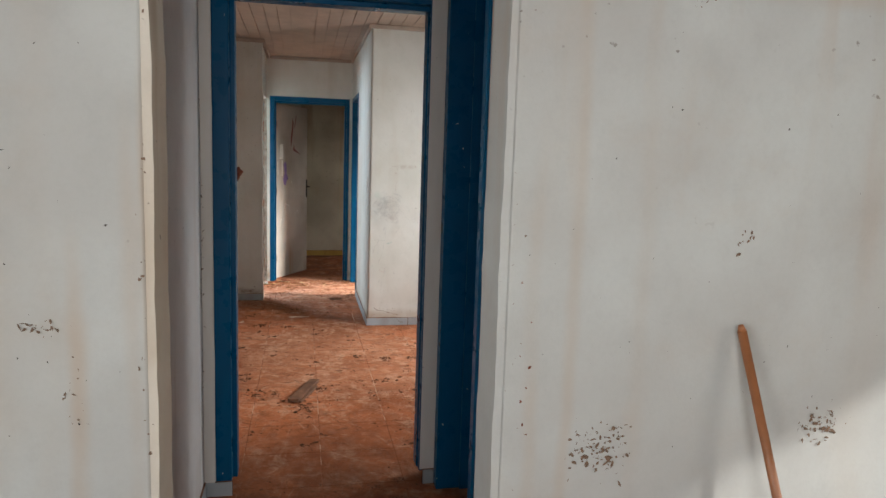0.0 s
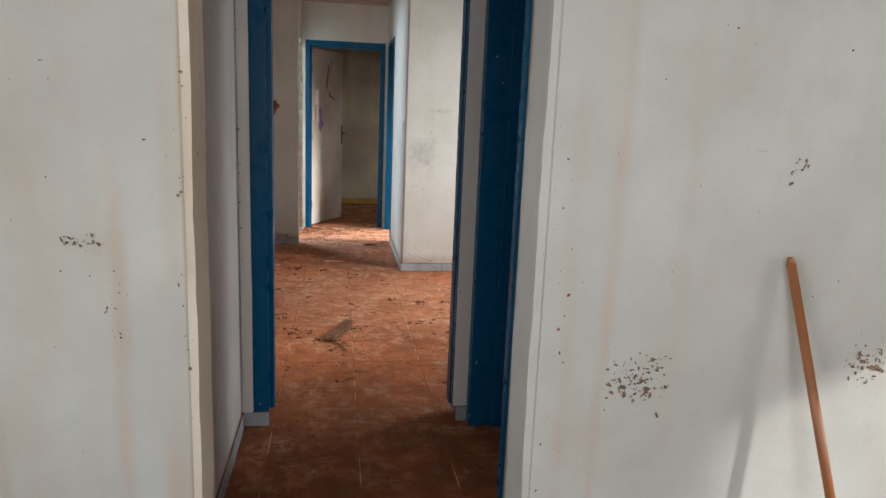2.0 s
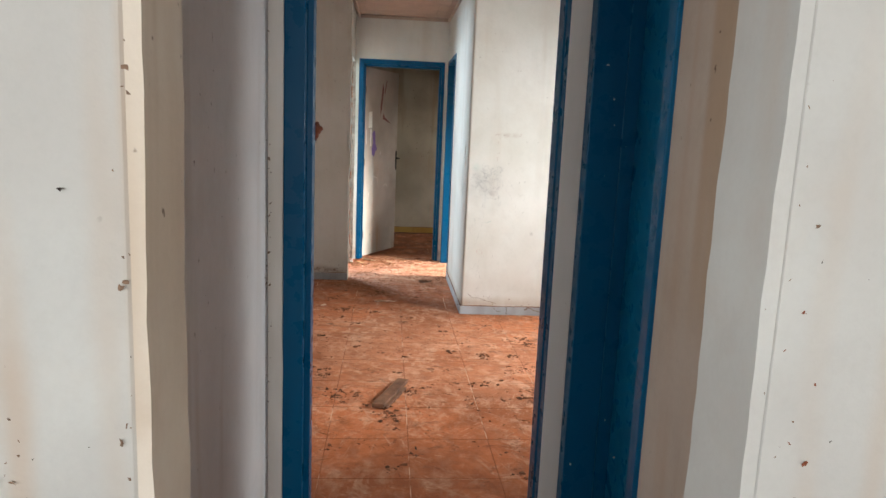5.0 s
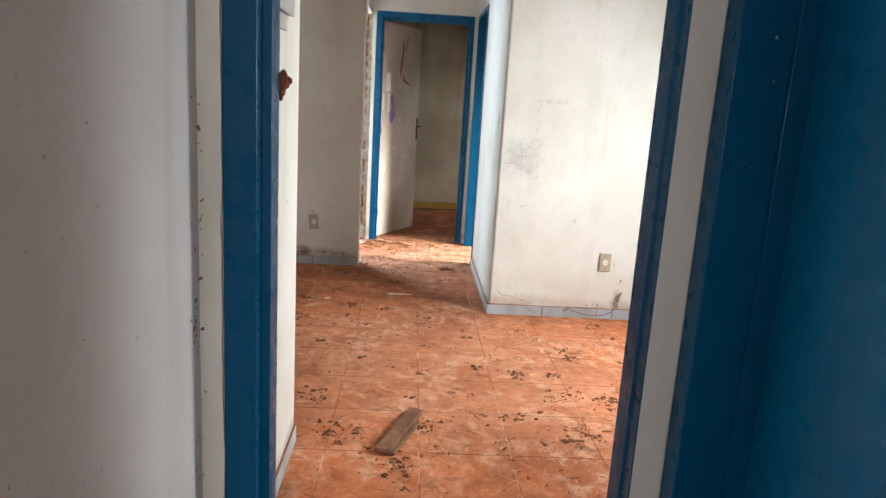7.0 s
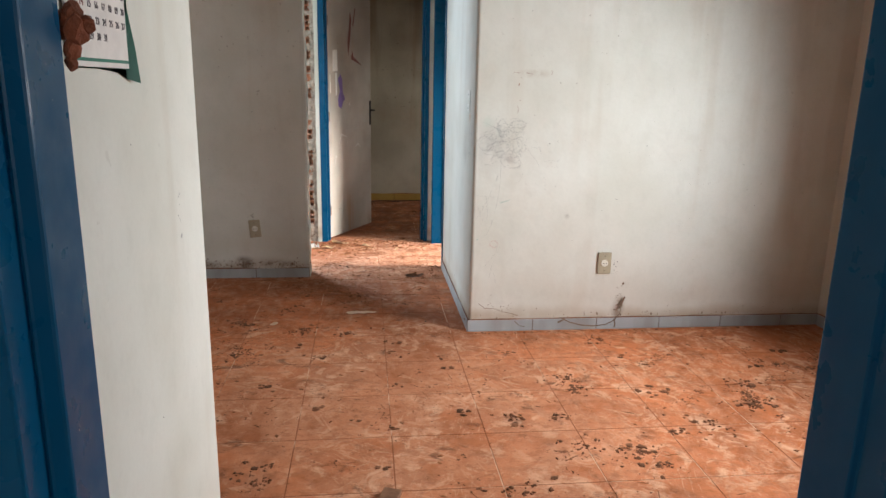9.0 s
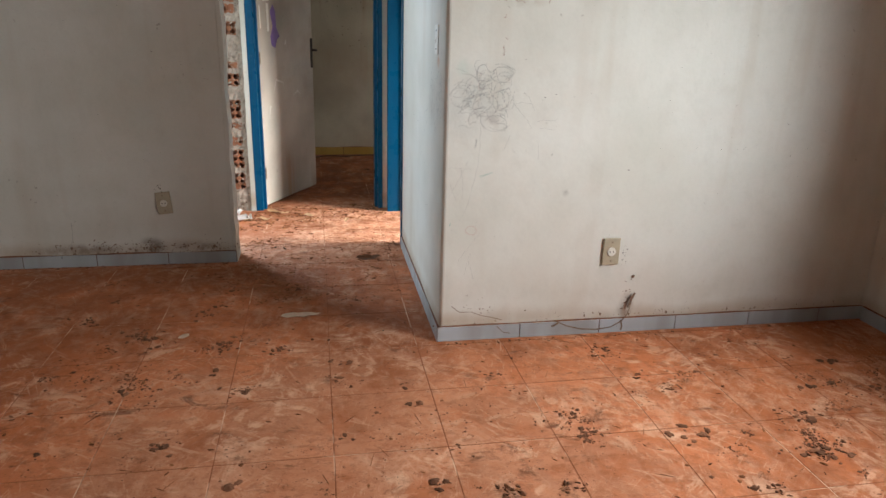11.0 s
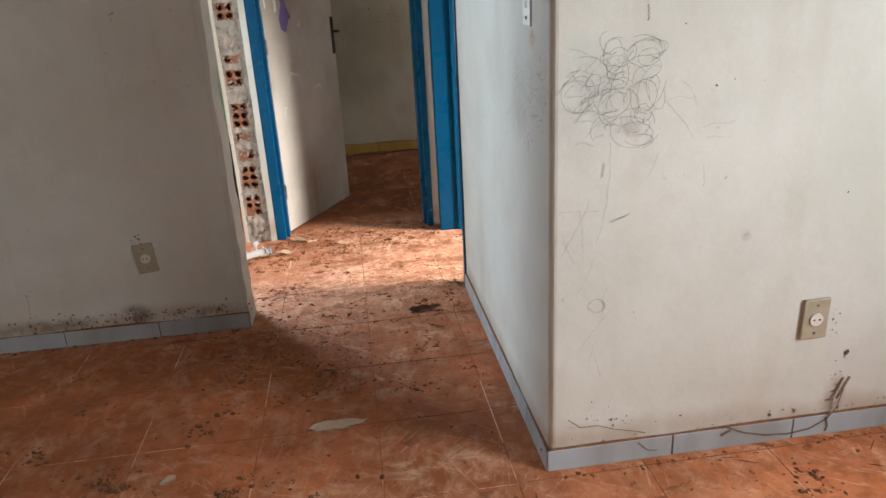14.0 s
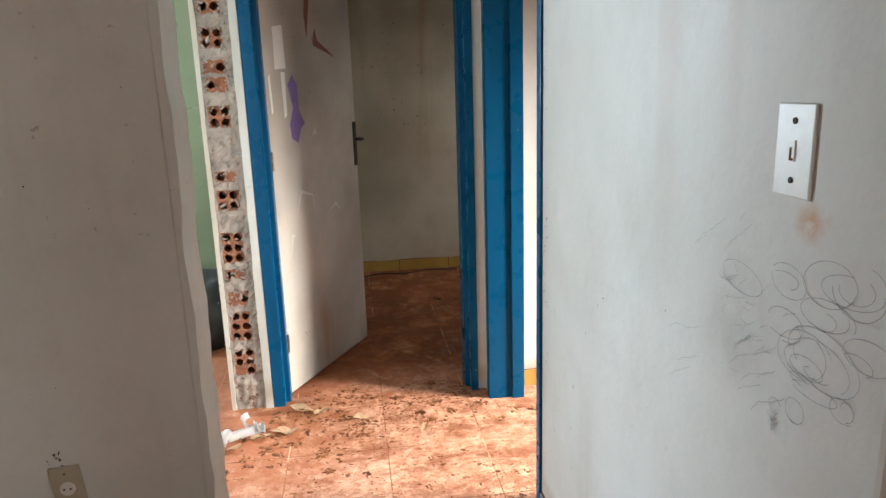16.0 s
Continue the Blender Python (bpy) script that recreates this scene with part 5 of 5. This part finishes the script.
scatter("soil_lumps", [(x + rnd.uniform(-0.05, 0.05), y + rnd.uniform(-0.05, 0.05), 0.022, rnd.choice((3, 6, 10)), 0.004, rnd.choice((0.011, 0.016, 0.022))) for x, y in places], M_CLOD, 9, "lumps of dark trodden soil on the tiles", "soil lumps", 0.4, 11)
SOIL = [(-0.36, 4.893, 0.055), (0.979, 5.628, 0.035), (1.787, 5.509, 0.05), (1.439, 5.149, 0.05), (0.858, 5.011, 0.05), (0.611, 4.763, 0.06), (0.851, 5.267, 0.03), (1.29, 5.089, 0.025), (1.728, 5.309, 0.04), (-0.314, 6.309, 0.05), (-0.641, 6.464, 0.04),
        (-0.069, 6.285, 0.030), (0.644, 5.257, 0.03), (-0.30, 6.35, 0.04), (-0.623, 6.468, 0.045), (-0.40, 6.685, 0.03), (1.294, 6.119, 0.03), (-0.933, 6.67, 0.04), (0.03, 4.45, 0.06), (0.16, 4.62, 0.04)]
scatter("soil_heaps", [(x, y, s, 70, 0.0015, 0.009) for x, y, s in SOIL] + [(x, y, s * 0.6, 5, 0.006, 0.015) for x, y, s in SOIL], M_CLOD, 17, "small heaps of dark crumbled soil on the tiles", "soil heaps", 0.75, 8)
scatter("leaf_litter", [(rnd.uniform(-0.3, 0.58), rnd.uniform(6.7, 8.5), 0.12, 40, 0.0015, rnd.choice((0.005, 0.008, 0.013))) for _ in range(130)] + [(-0.34, 8.36, 0.09, 260, 0.002, 0.02), (-0.2, 8.2, 0.12, 300, 0.002, 0.020), (-0.1, 8.4, 0.10, 300, 0.001, 0.016), (-0.26, 8.05, 0.08, 260, 0.001, 0.014), (0.2, 8.42, 0.12, 300, 0.001, 0.012), (-0.3, 7.75, 0.08, 200, 0.001, 0.012), (0.45, 8.45, 0.12, 200, 0.002, 0.022), (0.0, 8.5, 0.2, 260, 0.002, 0.018), (0.68, 8.3, 0.12, 200, 0.002, 0.014), (-0.2, 8.62, 0.05, 60, 0.003, 0.014)]
        + [(rnd.uniform(-0.8, 2.4), rnd.uniform(3.6, 7.0), 0.12, 7, 0.003, 0.013) for _ in range(90)], M_LITTER, 6, "crumbled dead leaves and plaster bits", "leaf litter", 0.35, 6, 0.12)
scatter("earth_crumbs", [(rnd.uniform(-0.3, 0.6), rnd.uniform(2.15, 3.3), 0.15, 40, 0.002, 0.008) for _ in range(14)] + [(u, 6.265, 0.02, 16, 0.002, 0.009) for u in [0.65 + 0.07 * i for i in range(28)]]
        + [(x, y, 0.035, 90, 0.001, 0.008) for x, y in ((-0.29, 8.52), (-0.2, 8.53), (0.55, 8.52), (0.50, 8.50), (0.58, 8.42), (0.58, 7.68), (-0.42, 8.5), (-0.35, 8.46))]
        + [(-1.6 + 0.07 * i, 7.43, 0.02, 16, 0.003, 0.010) for i in range(18)], M_CLOD, 7, "earth crumbs swept to the wall foot", "earth crumbs")

# straws and twigs
rnd = random.Random(31)
bm = bmesh.new()
for _ in range(170):
    x, y = rnd.uniform(-0.8, 2.5), rnd.uniform(3.6, 8.4)
    if not allowed(x, y):
        continue
    a, l = rnd.uniform(0, 3.14), rnd.uniform(0.02, 0.07)
    d = Vector((math.cos(a), math.sin(a), 0)) * l / 2
    w = Vector((-d.y, d.x, 0)).normalized() * 0.0012
    c = Vector((x, y, 0.003))
    vs = [bm.verts.new(p) for p in (c - d - w, c + d - w, c + d + w, c - d + w)]
    top = bm.verts.new(c + Vector((0, 0, 0.002)))
    for i in range(4):
        bm.faces.new((vs[i], vs[(i + 1) % 4], top))
tagged(part("straw", bm, M_LITTER), "scattered dry straws and twigs on the floor", "straw", kind="stuff")

# ---- ground and floor ----
bm = bmesh.new()
add_box(bm, (-400, -400, -0.30), (400, 400, -0.25))
structure(part("ground", bm, M_GROUT), "bare red earth round the house", "ground")
floor = structure(boxes("floor", [((-3.45, -2.6, -0.2), (4.18, 10.85, -0.0014))], M_JOINT), "tiled floor under a film of red earth", "floor")
bm = bmesh.new()
add_box(bm, (0.0019, 0.0019, -0.006), (T - 0.0019, T - 0.0019, 0.0), 0.0010)
bm.faces.ensure_lookup_table()
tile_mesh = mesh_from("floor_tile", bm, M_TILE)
X0, Y0 = 0.145 - 10 * T, 4.027 - 18 * T
rest_v, rest_f = [], []
count = 0
for i in range(22):
    for j in range(37):
        x, y = X0 + i * T, Y0 + j * T
        if x > 4.1 or y > 10.6:
            continue
        near = (3.3 < y + T and y < 6.4 and -1.0 < x + T and x < 2.68) or (6.2 < y + T and y < 8.6 and -1.0 < x + T and x < 0.8) or (1.9 < y + T and y <= 3.4 and -0.4 < x + T and x < 0.66) or (8.4 < y < 10.6 and -0.3 < x + T and x < 1.0)
        if near and count < 300:
            t = new("floor_tile", tile_mesh)
            t.parent = floor
            t.location = (x, y, 0)
            count += 1
        else:
            k = len(rest_v)
            rest_v += [(x + 0.0012, y + 0.0012, 0), (x + T - 0.0012, y + 0.0012, 0), (x + T - 0.0012, y + T - 0.0012, 0), (x + 0.0012, y + T - 0.0012, 0)]
            rest_f.append((k, k + 1, k + 2, k + 3))
me = bpy.data.meshes.new("floor_tiles_far")
me.from_pydata(rest_v, [], rest_f)
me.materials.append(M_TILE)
far_tiles = new("floor_tiles_far", me)
far_tiles.parent = floor
far_tiles["kind"] = "stuff"
